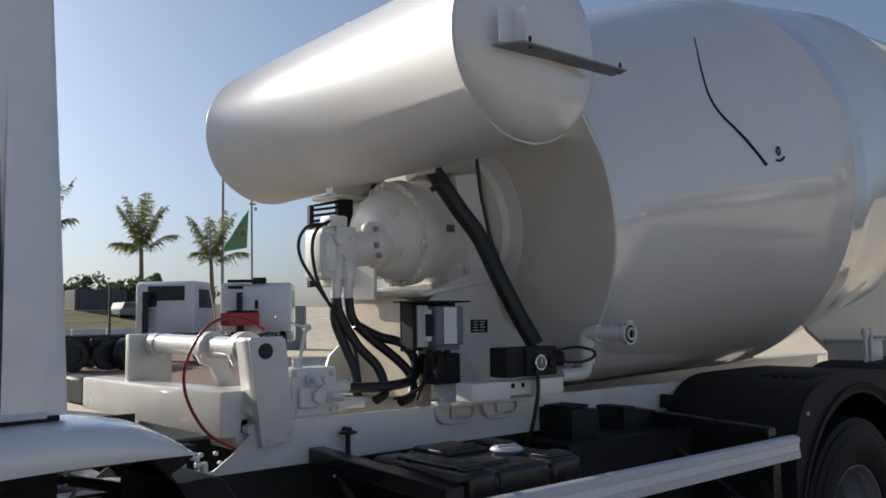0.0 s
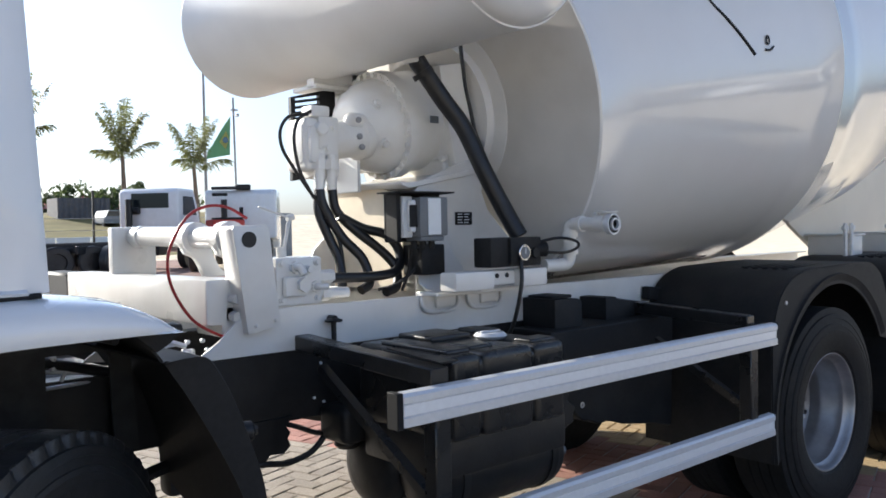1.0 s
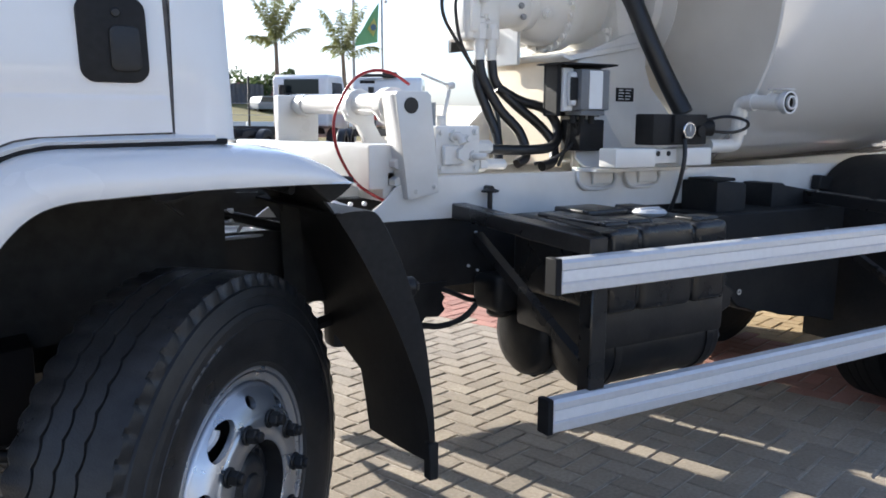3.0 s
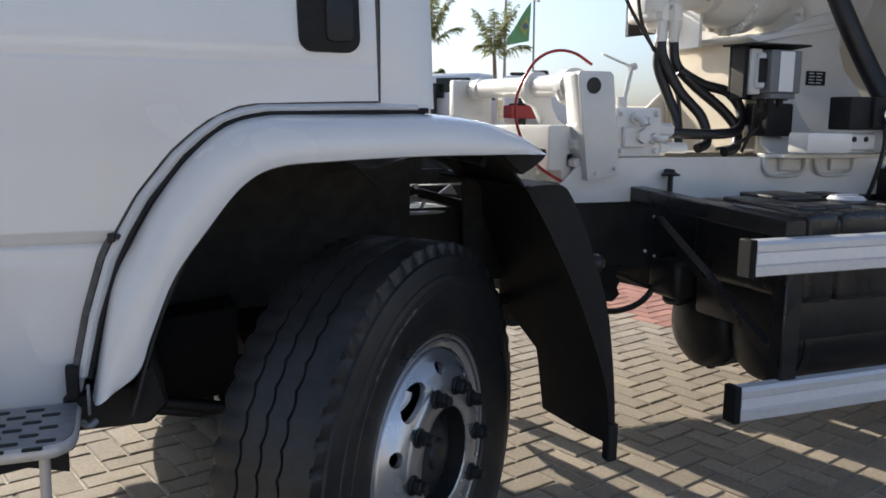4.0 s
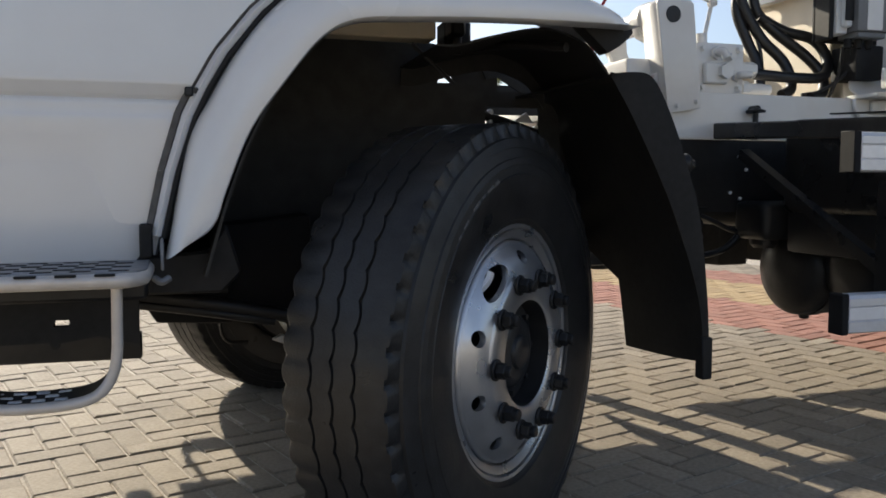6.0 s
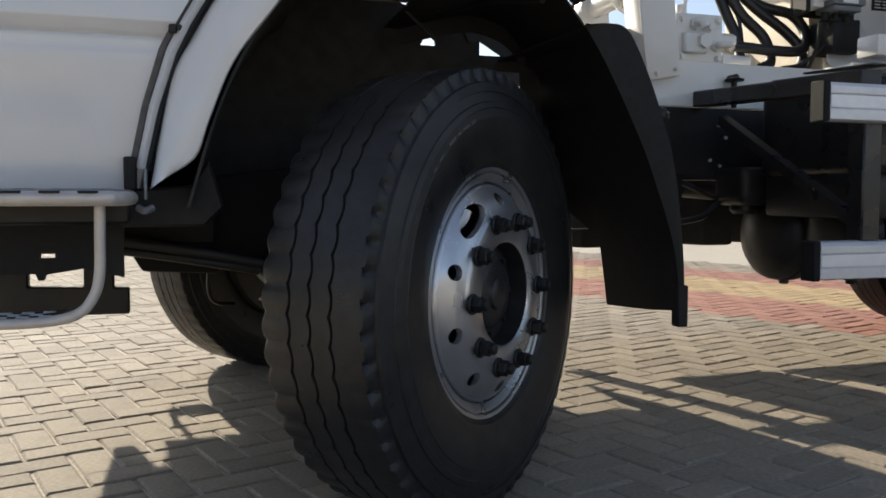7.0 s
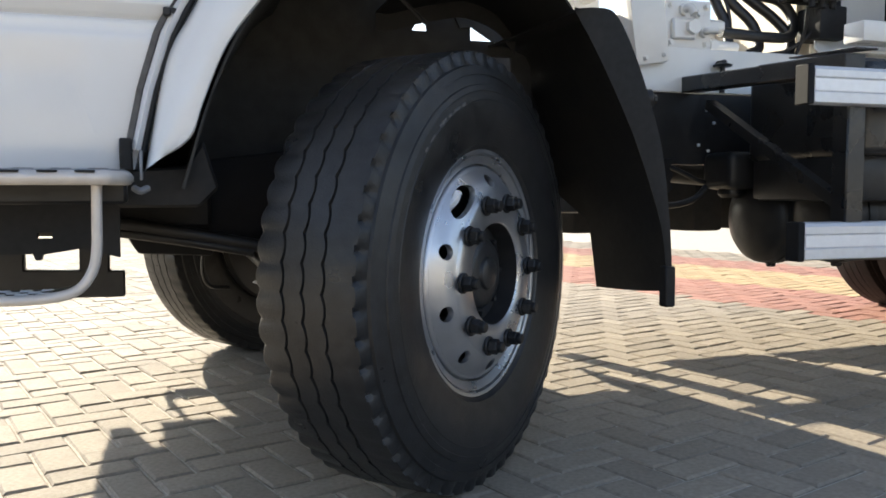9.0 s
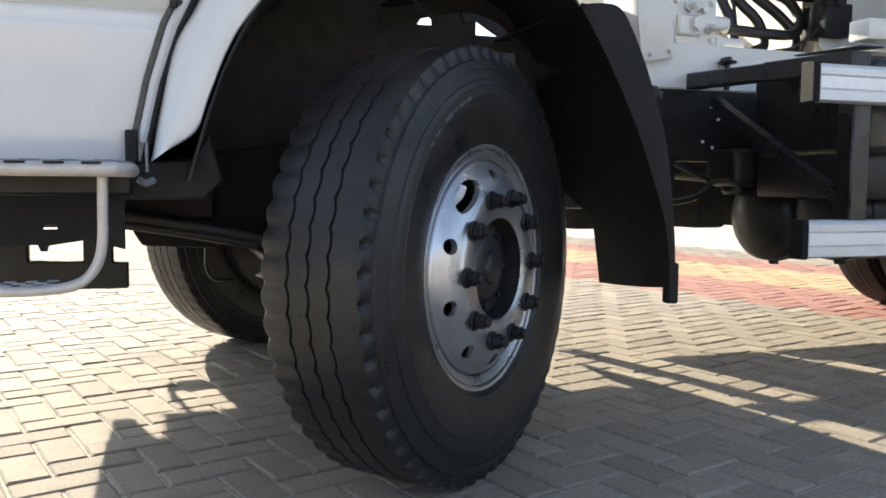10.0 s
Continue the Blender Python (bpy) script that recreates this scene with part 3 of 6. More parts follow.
zs = sorted(set([round(0.745 + 0.02 * i, 3) for i in range(90)] + [round(0.995 + 0.004 * i, 3) for i in range(21)] + [round(1.385 + 0.004 * i, 3) for i in range(9)] + [1.312, 1.318, 1.3235, 1.327]))
rows = []
for z in zs:
    x0, x1 = front_edge(z) + 0.05, door_edge(z)
    rows.append([(x0 + (x1 - x0) * i / 40, skin_y(x0 + (x1 - x0) * i / 40, z), z) for i in range(41)])
ARCH = [(-1.57, 0.70), (-1.53, 0.86), (-1.47, 1.03), (-1.40, 1.16), (-1.33, 1.245), (-1.24, 1.295), (-1.17, 1.307), (-0.84, 1.312)]
cab_core = prism([*ARCH, (-0.862, 2.45), (-0.9, 2.62), (-1.0, 2.72), (-1.58, 2.75), (-1.68, 2.6), (-2.0, 1.7), (-2.04, 0.95), (-2.02, 0.70)], "y", 0.145, 2 * YC - 0.145, 0.02, 2)
cab = part("cab", cab_core, WHITE, truck, "white painted truck cab")
part("door", strip(rows, -0.012), WHITE, cab)
far_door = strip([[(x, 2 * YC - y, z) for x, y, z in r] for r in rows])
part("door", far_door, WHITE, cab)
pillar = [[(x, y + 0.035 * max(z - 1.45, 0), z) for x, y in ((max(door_edge(z), -0.948) + 0.006, 0.124), (-0.90 - 0.035 * (z - 1.327), 0.122), (-0.832 - 0.045 * (z - 1.31), 0.127), (-0.812 - 0.045 * (z - 1.31), 0.143), (-0.806 - 0.045 * (z - 1.31), 0.17), (-0.806 - 0.045 * (z - 1.31), 0.4))] for z in [1.312 + 0.06 * i for i in range(22)]]
part("rear_pillar", strip(pillar, -0.01), WHITE, cab)
sill_a = [(-0.945, 1.3195), (-1.197, 1.312), (-1.242, 1.304), (-1.284, 1.288), (-1.329, 1.256), (-1.375, 1.215), (-1.443, 1.131), (-1.480, 1.066), (-1.507, 1.011), (-1.541, 0.899), (-1.567, 0.776)]
sill_b = [(-0.945, 1.306), (-1.19, 1.301), (-1.235, 1.292), (-1.272, 1.279), (-1.315, 1.248), (-1.357, 1.210), (-1.422, 1.128), (-1.461, 1.062), (-1.488, 1.006), (-1.523, 0.897), (-1.551, 0.776)]
part("sill_strip", strip([[(a[0] * 0.75 + b[0] * 0.25, 0.129, a[1] * 0.75 + b[1] * 0.25), ((a[0] + b[0]) / 2, 0.122, (a[1] + b[1]) / 2), (b[0], 0.129, b[1])] for a, b in zip([(-0.86, 1.318), *sill_a], [(-0.86, 1.306), *sill_b])], -0.008), WHITE, cab)
seal_pts = [(x, 0.1325, z) for z, x in DOOR[1:]] + [(-0.946, 0.1325, 1.36), (-0.949, 0.1345, 1.5), (-0.96, 0.145, 1.8), (-0.974, 0.159, 2.2)]
part("door_seal", joined(*[tube([a, b], 0.009, 6) for a, b in zip(seal_pts, seal_pts[1:])]), SEALM, cab)
low_seal = [(x + 0.004, 0.119, z - 0.003) for x, z in sill_b[1:]]
part("fender_seal", joined(*[tube([a, b], 0.0065, 6) for a, b in zip([(-0.835, 0.119, 1.308), *low_seal], low_seal)]), BLACKP, cab)
def rounded(x0, x1, z0, z1, r, lean=0.0):
    pts = []
    for cx, cz, a0 in ((x1 - r, z0 + r, -90), (x1 - r, z1 - r, 0), (x0 + r, z1 - r, 90), (x0 + r, z0 + r, 180)):
        pts += [(cx + r * math.cos(radians(a0 + 15 * k)) + lean * (cz - z0), cz + r * math.sin(radians(a0 + 15 * k))) for k in range(7)]
    return pts


part("door_handle", prism(rounded(-1.118, -0.988, 1.425, 1.592, 0.03, -0.04), "y", 0.112, 0.13, 0.004, 2), BLACKP, cab, "black recessed door handle")
part("grip", prism(rounded(-1.062, -1.004, 1.447, 1.535, 0.014, -0.04), "y", 0.106, 0.1125, 0.003, 2), BLACKS, cab)
part("key_barrel", cyl((-1.05, 0.112, 1.56), (-1.05, 0.107, 1.56), 0.009, 16, 0.002), BLACKS, cab)
part("latch", joined(box(-1.503, -1.487, 0.112, 0.127, 1.044, 1.062, 0.003), cyl((-1.482, 0.127, 1.055), (-1.482, 0.112, 1.055), 0.006, 10)), BLACKS, cab)

# fender over the front wheel
FL = [(-0.566, 1.2135), (-0.630, 1.214), (-0.724, 1.213), (-0.83, 1.2115), (-0.931, 1.2085), (-1.077, 1.201), (-1.181, 1.191), (-1.249, 1.155), (-1.317, 1.073), (-1.384, 0.979), (-1.431, 0.866), (-1.457, 0.797), (-1.512, 0.757)]
FT = [(-0.566, 1.215), (-0.615, 1.253), (-0.70, 1.287), (-0.842, 1.303), (-0.95, 1.301), (-1.08, 1.300), (-1.195, 1.296), (-1.275, 1.272), (-1.350, 1.208), (-1.412, 1.126), (-1.455, 1.052), (-1.502, 0.955), (-1.546, 0.732)]


def fender():
    low, top = smooth_path([(x, 0, z) for x, z in FL], 5), smooth_path([(x, 0, z) for x, z in FT], 5)
    rws = []
    for i, (a, b) in enumerate(zip(low, top)):
        tip = min(1.0, i / 6)
        b = b.lerp(a, 0.04)
        deep = 0.36 if b.x > -0.85 else 0.14
        row = [(b.x - 0.03 * (deep > 0.2), deep, b.z + 0.006 * tip), (b.x, 0.2 if deep > 0.2 else 0.13, b.z + 0.006 * tip), (b.x, 0.112, b.z)]
        for f, y in ((0.05, 0.085), (0.14, 0.058), (0.3, 0.04), (0.55, 0.031), (0.85, 0.03), (0.97, 0.034), (1.0, 0.042), (0.99, 0.09)):
            p = b.lerp(a, f)
            row.append((p.x, y + 0.03 * (1 - tip) * (f < 0.9), p.z))
        rws.append(row)
    return strip(rws)


part("fender", fender(), WHITE, truck, "glossy white wheel-arch fender")
part("fender", mirror(fender()), WHITE, truck, "glossy white wheel-arch fender")
liner = smooth_path([(-1.475, 0, 0.70), (-1.43, 0, 0.85), (-1.385, 0, 0.965), (-1.325, 0, 1.075), (-1.27, 0, 1.15), (-1.22, 0, 1.188)], 4)


def liner_bm():
    return strip([[(p.x, y, p.z) for y in (0.075, 0.3, 0.6, 0.86)] for p in liner], 0.006)


part("wheel_arch_liner", liner_bm(), HAZEP, truck)
part("wheel_arch_liner", mirror(liner_bm()), HAZEP, truck)
part("under_panel", joined(prism([(-1.60, 0.66), (-1.44, 0.66), (-1.40, 0.70), (-1.43, 0.80), (-1.465, 0.745), (-1.60, 0.735)], "y", 0.13, 0.5, 0.006), box(-1.95, -1.4, 0.52, 0.56, 0.60, 0.72, 0.01)), BLACKP, truck)
part("bumper_bracket", prism([(-1.60, 0.57), (-1.58, 0.535), (-1.40, 0.525), (-1.38, 0.55), (-1.2, 0.56), (-1.2, 0.8), (-1.61, 0.75)], "y", 0.56, 0.88, 0.012, 2), CAPM, truck)
part("tow_bar", box(-1.95, -1.625, 0.62, 0.7, 0.58, 0.66, 0.01), BLACKS, truck)
part("steering_arm", prism([(-1.27, 0.415), (-1.19, 0.385), (-1.17, 0.395), (-1.24, 0.43)], "y", 0.9, 0.92, 0.004), ALU, truck)
part("brake_hose", tube([(-1.40, 1.0, 0.56), (-1.41, 1.0, 0.45), (-1.39, 1.0, 0.40), (-1.33, 1.02, 0.39)], 0.006, 8), HOSE, truck)
part("corner_piece", box(-1.592, -1.568, 0.112, 0.14, 0.735, 0.80, 0.003), BLACKP, truck)
part("lip_bracket", joined(box(-1.553, -1.547, 0.06, 0.075, 0.715, 0.775, 0.002), tube([(-1.565, 0.07, 0.70), (-1.552, 0.06, 0.694), (-1.538, 0.07, 0.70)], 0.007, 8)), STEPM, truck)

# mudguard behind the front wheel
GO = [(-0.56, 1.13), (-0.51, 1.136), (-0.462, 1.133), (-0.43, 1.10), (-0.385, 1.01), (-0.345, 0.903), (-0.312, 0.79), (-0.288, 0.60), (-0.279, 0.445)]
GI = [(-0.562, 1.128), (-0.552, 1.115), (-0.54, 1.095), (-0.52, 1.065), (-0.482, 1.0), (-0.425, 0.893), (-0.374, 0.782), (-0.31, 0.60), (-0.291, 0.445)]


def guard():
    """A rounded sheet behind the wheel with a flange towards the wheel that narrows downwards."""
    rws = []
    for a, b in zip(smooth_path([(x, 0, z) for x, z in GO], 4), smooth_path([(x, 0, z) for x, z in GI], 4)):
        d = b - a
        inner = 0.57 + min(max((a.z - 0.60) / 0.1, 0), 1) * 0.22
        low = min(max((0.6 - a.z) / 0.155, 0), 1)
        lift = lambda y: -0.042 * low * min((y - 0.168) / 0.402, 1) ** 0.5
        rws.append([(b.x, 0.172, b.z), (a.x + d.x * 0.4, 0.166, a.z + d.z * 0.4), (a.x + d.x * 0.04, 0.165, a.z + d.z * 0.04), (a.x, 0.172, a.z)]
                   + [(a.x - 0.012 * (y - 0.172) / 0.4 + 0.02 * low * (y - 0.172) / 0.4, y, a.z + lift(y)) for y in (0.22, 0.30, 0.40, 0.5, inner)])
    return strip(rws, 0.006)


part("mudguard", guard(), BLACKP, truck, "black plastic mudguard with hanging flap")
UG = smooth_path([(-0.975, 0, 1.180), (-0.931, 0, 1.181), (-0.861, 0, 1.201), (-0.751, 0, 1.226), (-0.69, 0, 1.225), (-0.617, 0, 1.198), (-0.575, 0, 1.155), (-0.555, 0, 1.128)], 4)


def upper_guard():
    return strip([[(p.x, 0.185, p.z), (p.x + 0.02, 0.36, p.z + 0.008), (p.x + 0.03, 0.62, p.z + 0.01)] for p in UG], 0.005)


part("upper_mudguard", upper_guard(), BLACKP, truck)
part("guard_skirt", strip([[(p.x + 0.03, 0.62, p.z + 0.012), (p.x + 0.03, 0.626, p.z - 0.04)] for p in UG if p.x < -0.52], 0.004), BLACKP, truck)
part("upper_mudguard", mirror(upper_guard()), BLACKP, truck)
part("fender_end", prism([(-0.676, 1.228), (-0.545, 1.224), (-0.542, 1.212), (-0.552, 1.2), (-0.574, 1.182), (-0.604, 1.165), (-0.632, 1.19), (-0.655, 1.21)], "y", 0.105, 0.15, 0.003, 2), BLACKP, truck)
part("cab_floor_edge", prism([(-1.34, 1.18), (-1.27, 1.235), (-1.2, 1.242), (-0.885, 1.242), (-0.885, 1.302), (-1.18, 1.3), (-1.3, 1.24)], "y", 0.49, 0.56, 0.004), CREAM, truck, "dusty beige edge of the cab floor")
part("cab_mount", joined(box(-0.87, -0.80, 0.46, 0.54, 1.222, 1.29, 0.008), box(-0.872, -0.835, 0.40, 0.46, 1.24, 1.28, 0.006), cyl((-0.845, 0.44, 1.20), (-0.845, 0.44, 1.25), 0.012, 10)), BLACKS, truck)
part("arch_inner_wall", joined(prism([(-1.56, 0.72), (-0.67, 0.80), (-0.67, 1.098), (-0.50, 1.098), (-0.49, 0.80), (-0.42, 0.80), (-0.44, 1.10), (-0.56, 1.142), (-0.633, 1.142), (-0.633, 1.182), (-0.66, 1.22), (-0.70, 1.25), (-0.7725, 1.262), (-0.7725, 1.205), (-0.768, 1.162), (-0.815, 1.162), (-0.79, 1.21), (-0.776, 1.212), (-0.776, 1.2625), (-0.90, 1.28), (-1.3, 1.30), (-1.56, 1.0)], "y", 0.71, 0.722)), HAZEP, truck)
part("arch_inner_wall", prism([(-0.70, 1.24), (-0.67, 1.175), (-0.633, 1.18), (-0.568, 1.142), (-0.42, 1.12), (-0.42, 1.15), (-0.55, 1.19), (-0.66, 1.24)], "y", 0.7, 0.708), HAZEP, truck)
part("air_pipe", tube([(-0.70, 0.75, 1.088), (-0.6, 0.755, 1.06), (-0.46, 0.77, 1.02)], 0.015, 10), BLACKS, truck)
# Dark plate added to block the bright view through the arch gap.
part("heat_shield", box(-0.56, -0.34, 1.05, 1.056, 1.105, 1.203, 0.002), HAZEP, truck)
part("brace_plate", prism([(-0.557, 1.062), (-0.517, 1.091), (-0.493, 1.057)], "y", 0.765, 0.775, 0.001), ALU, truck)
# Black backing added so that the arch opening looks dark.
part("engine_cover", box(-0.80, -0.40, 0.90, 0.93, 0.80, 0.99, 0.01), BLACKP, truck)
part("mudguard", mirror(guard()), BLACKP, truck, "black plastic mudguard with hanging flap")
part("guard_stay", tube([(-0.66, 0.2, 1.19), (-0.75, 0.4, 1.22), (-0.8, 0.8, 1.24)], 0.012, 8), BLACKS, truck)
part("arch_stay", tube([(-0.975, 0.40, 1.214), (-0.866, 0.40, 1.12)], 0.0055, 8), BLACKS, truck)
part("guard_boss", joined(cyl((-0.37, 0.215, 0.925), (-0.322, 0.205, 0.925), 0.026, 18, 0.006), cyl((-0.322, 0.205, 0.925), (-0.312, 0.203, 0.925), 0.012, 6)), BLACKS, truck)
part("flap_edge", box(-0.304, -0.274, 0.157, 0.19, 0.395, 0.50, 0.004), BLACKP, truck)

# steps
def step_deck():
    """A tread plate with a rounded rear corner and a thick rolled front lip."""
    rim = [(-2.0, 0.10), (-2.0, -0.115), (-1.62, -0.115), (-1.60, -0.11), (-1.585, -0.097), (-1.575, -0.075), (-1.572, -0.05), (-1.572, 0.10)]
    return prism(rim, "z", 0.722, 0.733, 0.003, 2)


def step_lip():
    return tube([(-2.0, -0.109, 0.718), (-1.8, -0.109, 0.718), (-1.625, -0.109, 0.718), (-1.597, -0.1, 0.718), (-1.581, -0.075, 0.718), (-1.578, -0.03, 0.718), (-1.578, 0.09, 0.718)], 0.0135, 10, 5)


LOOP = [(-1.621, 0.715), (-1.622, 0.65), (-1.624, 0.585), (-1.635, 0.545), (-1.662, 0.516), (-1.715, 0.505), (-1.80, 0.505), (-1.845, 0.516), (-1.875, 0.545), (-1.888, 0.585), (-1.9, 0.65), (-1.915, 0.715)]


def cab_steps(flip):
    put = mirror if flip else (lambda bm: bm)
    deck = part("step", put(step_deck()), STEPM, truck, "perforated aluminium cab step")
    part("lip", put(step_lip()), LIPM, deck, "pale rolled front lip")
    for j in range(6):
        for i in range(7):
            x = -1.615 - 0.059 * i - (0.0295 if j % 2 else 0)
            y = -0.098 + 0.034 * j
            part("tread_slot", put(prism([(x - 0.016, y - 0.004), (x - 0.012, y - 0.007), (x + 0.012, y - 0.007), (x + 0.016, y - 0.004), (x + 0.016, y + 0.004), (x + 0.012, y + 0.007), (x - 0.012, y + 0.007), (x - 0.016, y + 0.004)], "z", 0.7315, 0.7342)), BLACKP, deck)
    for i in range(6):
        part("lip_slot", put(box(-1.651 - 0.059 * i, -1.619 - 0.059 * i, -0.1235, -0.114, 0.7265, 0.7305, 0.001)), BLACKP, deck)
    loop = part("lower_step", put(tube([(x, -0.07, z) for x, z in LOOP], 0.0095, 12)), LIPM, truck, "bent pale strap step loop")
    part("tread_band", put(strip([[(p.x, y, p.z) for y in (-0.066, 0.0, 0.035)] for p in smooth_path([(x, 0, z) for x, z in LOOP[2:-2]], 6)], 0.006)), BLACKP, loop)
    for i in range(4):
        for j in range(3):
            x = -1.705 - 0.036 * i - 0.018 * (j % 2)
            part("stud", put(box(x - 0.022, x, -0.052 + 0.028 * j, -0.041 + 0.028 * j, 0.5085, 0.5135, 0.002)), ALU, loop)


cab_steps(False)
cab_steps(True)
part("step_bracket", box(-2.0, -1.575, 0.0, 0.06, 0.67, 0.711, 0.006), BLACKS, truck)
part("valance", joined(
    prism([(-2.0, 0.567), (-1.779, 0.567), (-1.765, 0.567), (-1.76, 0.554), (-1.75, 0.554), (-1.747, 0.565), (-1.676, 0.576), (-1.60, 0.556), (-1.60, 0.598), (-2.0, 0.598)], "y", 0.185, 0.21),
    prism([(-2.0, 0.598), (-1.757, 0.598), (-1.755, 0.611), (-2.0, 0.611)], "y", 0.185, 0.21),
    prism([(-1.728, 0.598), (-1.60, 0.598), (-1.60, 0.611), (-1.728, 0.611)], "y", 0.185, 0.21),
    prism([(-2.0, 0.611), (-1.60, 0.611), (-1.595, 0.70), (-2.0, 0.70)], "y", 0.185, 0.21)), BLACKP, truck)
part("jack_bracket", prism([(-2.05, 0.40), (-1.627, 0.396), (-1.627, 0.470), (-1.667, 0.471), (-1.665, 0.66), (-1.743, 0.66), (-1.744, 0.474), (-1.883, 0.478), (-1.882, 0.66), (-2.05, 0.66)], "y", 0.83, 0.87, 0.004), BLACKS, truck)
# -- side guard --
def rail_profile(y, z0, h):
    return [(y, z0 + 0.002), (y - 0.004, z0 + 0.005), (y - 0.004, z0 + 0.3 * h), (y + 0.001, z0 + 0.34 * h), (y + 0.001, z0 + 0.66 * h), (y - 0.004, z0 + 0.70 * h), (y - 0.004, z0 + h - 0.012), (y + 0.004, z0 + h - 0.003), (y + 0.026, z0 + h), (y + 0.026, z0)]


for y, z0, h, x1 in ((0.0, 0.904, 0.096, 2.0), (0.018, 0.516, 0.097, 2.012)):
    r = part("guard_rail", prism(rail_profile(y, z0, h), "x", 0.0, x1), ALU, truck, "ribbed aluminium side guard rail")
    part("stripe", box(0.004, x1 - 0.004, y - 0.0015, y + 0.002, z0 + 0.36 * h, z0 + 0.64 * h, 0.0), ALUB, r)
    part("end_cap", box(-0.021, -0.0005, y - 0.005, y + 0.042, z0 - 0.001, z0 + h + 0.001, 0.0025), CAPM, r)
    part("end_cap", box(x1 + 0.0005, x1 + 0.012, y - 0.004, y + 0.03, z0 - 0.002, z0 + h + 0.002, 0.004), BLACKP, r)
for x in (0.165, 1.87):
    part("guard_arm", joined(prism([(0.045, 0.992), (0.765, 1.02), (0.765, 1.072), (0.045, 1.038)], "x", x - 0.03, x + 0.03, 0.004), box(x - 0.028, x + 0.03, 0.03, 0.085, 0.52, 0.995, 0.004), tube([(x, 0.64, 0.97), (x, 0.08, 0.66)], 0.022, 4)), TANKB, truck)
# Sleeve added to paint the arm's sunlit outer end.
part("arm_sleeve", prism([(0.04, 0.990), (0.04, 1.040), (0.375, 1.0555), (0.35, 1.03), (0.366, 1.003)], "x", 0.132, 0.198, 0.003), SLEEVEM, truck, "sleeve added for the sunlit patch on the guard arm")
part("arm_gusset", strip([[(0.165, 0.04, 1.0515), (0.18, 0.30, 1.065)], [(0.235, 0.04, 1.0515), (0.20, 0.30, 1.065)]], 0.004), BLACKS, truck)

# -- tanks and boxes below the frame --
ft = part("fuel_tank", box(0.29, 0.79, 0.135, 0.60, 0.80, 1.036, 0.03, 3), TANKB, truck, "glossy black plastic fuel tank with moulded grooves")
for a, b in ((0.288, 0.408), (0.418, 0.64), (0.65, 0.792)):
    part("moulding", box(a, b, 0.124, 0.61, 0.786, 1.046, 0.026, 4), TANKB, ft)
part("tank_cradle", joined(box(0.30, 0.86, 0.18, 0.60, 0.66, 0.80, 0.02, 2), prism([(0.80, 0.86), (0.95, 0.85), (0.985, 0.81), (0.975, 0.79), (1.022, 0.76), (1.005, 0.735), (1.012, 0.71), (0.96, 0.69), (0.80, 0.66)], "y", 0.27, 0.62, 0.006)), BLACKS, ft)
part("filler_cap", joined(cyl((0.655, 0.34, 1.045), (0.655, 0.34, 1.066), 0.058, 28, 0.01), box(0.61, 0.70, 0.333, 0.347, 1.065, 1.072, 0.003)), ALU, ft, "pale metal filler cap")
for x0, x1, y0, y1, z in ((0.305, 0.40, 0.17, 0.5, 1.058), (0.43, 0.53, 0.2, 0.30, 1.056), (0.44, 0.62, 0.4, 0.58, 1.064), (0.665, 0.785, 0.16, 0.24, 1.055), (0.70, 0.79, 0.42, 0.56, 1.06)):
    part("top_rib", box(x0, x1, y0, y1, 1.04, z, 0.009, 3), TANKB, ft)
for y, z, r, x0, x1 in ((0.40, 0.615, 0.142, 0.355, 0.99), (0.66, 0.60, 0.15, 0.325, 0.96)):
    at = part("air_tank", lathe([(0, 0), (0.008, r * 0.5), (0.03, r * 0.84), (0.048, r * 0.96), (0.062, r), (x1 - x0 - 0.062, r), (x1 - x0 - 0.048, r * 0.96), (x1 - x0 - 0.03, r * 0.84), (x1 - x0 - 0.008, r * 0.5), (x1 - x0, 0)], (x0, y, z), (1, 0, 0), 40), BLACKS, truck, "black steel air tank")
    part("drain_valve", cyl((x0 + 0.11, y, z - r - 0.016), (x0 + 0.11, y, z - r + 0.01), 0.016, 10, 0.003), BLACKS, at)
    for dx in (0.09, x1 - x0 - 0.12):
        part("band", ring((x0 + dx, y, z), (1, 0, 0), r, r + 0.005, 0.03, 40), BLACKS, at)
part("valve_tap", joined(cyl((0.96, 0.42, 0.556), (1.085, 0.42, 0.556), 0.010, 10), cyl((1.08, 0.42, 0.556), (1.12, 0.42, 0.556), 0.019, 12, 0.006)), POLE, truck)
part("battery_box", joined(prism([(1.255, 0.86), (1.43, 0.86), (1.43, 1.105), (1.41, 1.113), (1.255, 1.12)], "y", 0.57, 0.755, 0.008, 2), box(1.27, 1.40, 0.60, 0.74, 1.118, 1.13, 0.004)), BLACKP, truck)
part("battery_box", prism([(1.63, 0.86), (1.63, 1.10), (1.70, 1.10), (1.72, 1.088), (1.95, 1.055), (1.95, 0.86)], "y", 0.60, 0.752, 0.006, 2), BLACKP, truck)
part("hose_run", joined(tube([(-0.2, 0.8, 0.66), (-0.003, 0.76, 0.656), (0.09, 0.76, 0.642), (0.174, 0.76, 0.655), (0.225, 0.76, 0.685), (0.262, 0.76, 0.73)], 0.011, 8), tube([(0.05, 0.78, 0.79), (0.133, 0.765, 0.76), (0.209, 0.76, 0.726), (0.27, 0.76, 0.715)], 0.009, 8)), HOSE, truck)
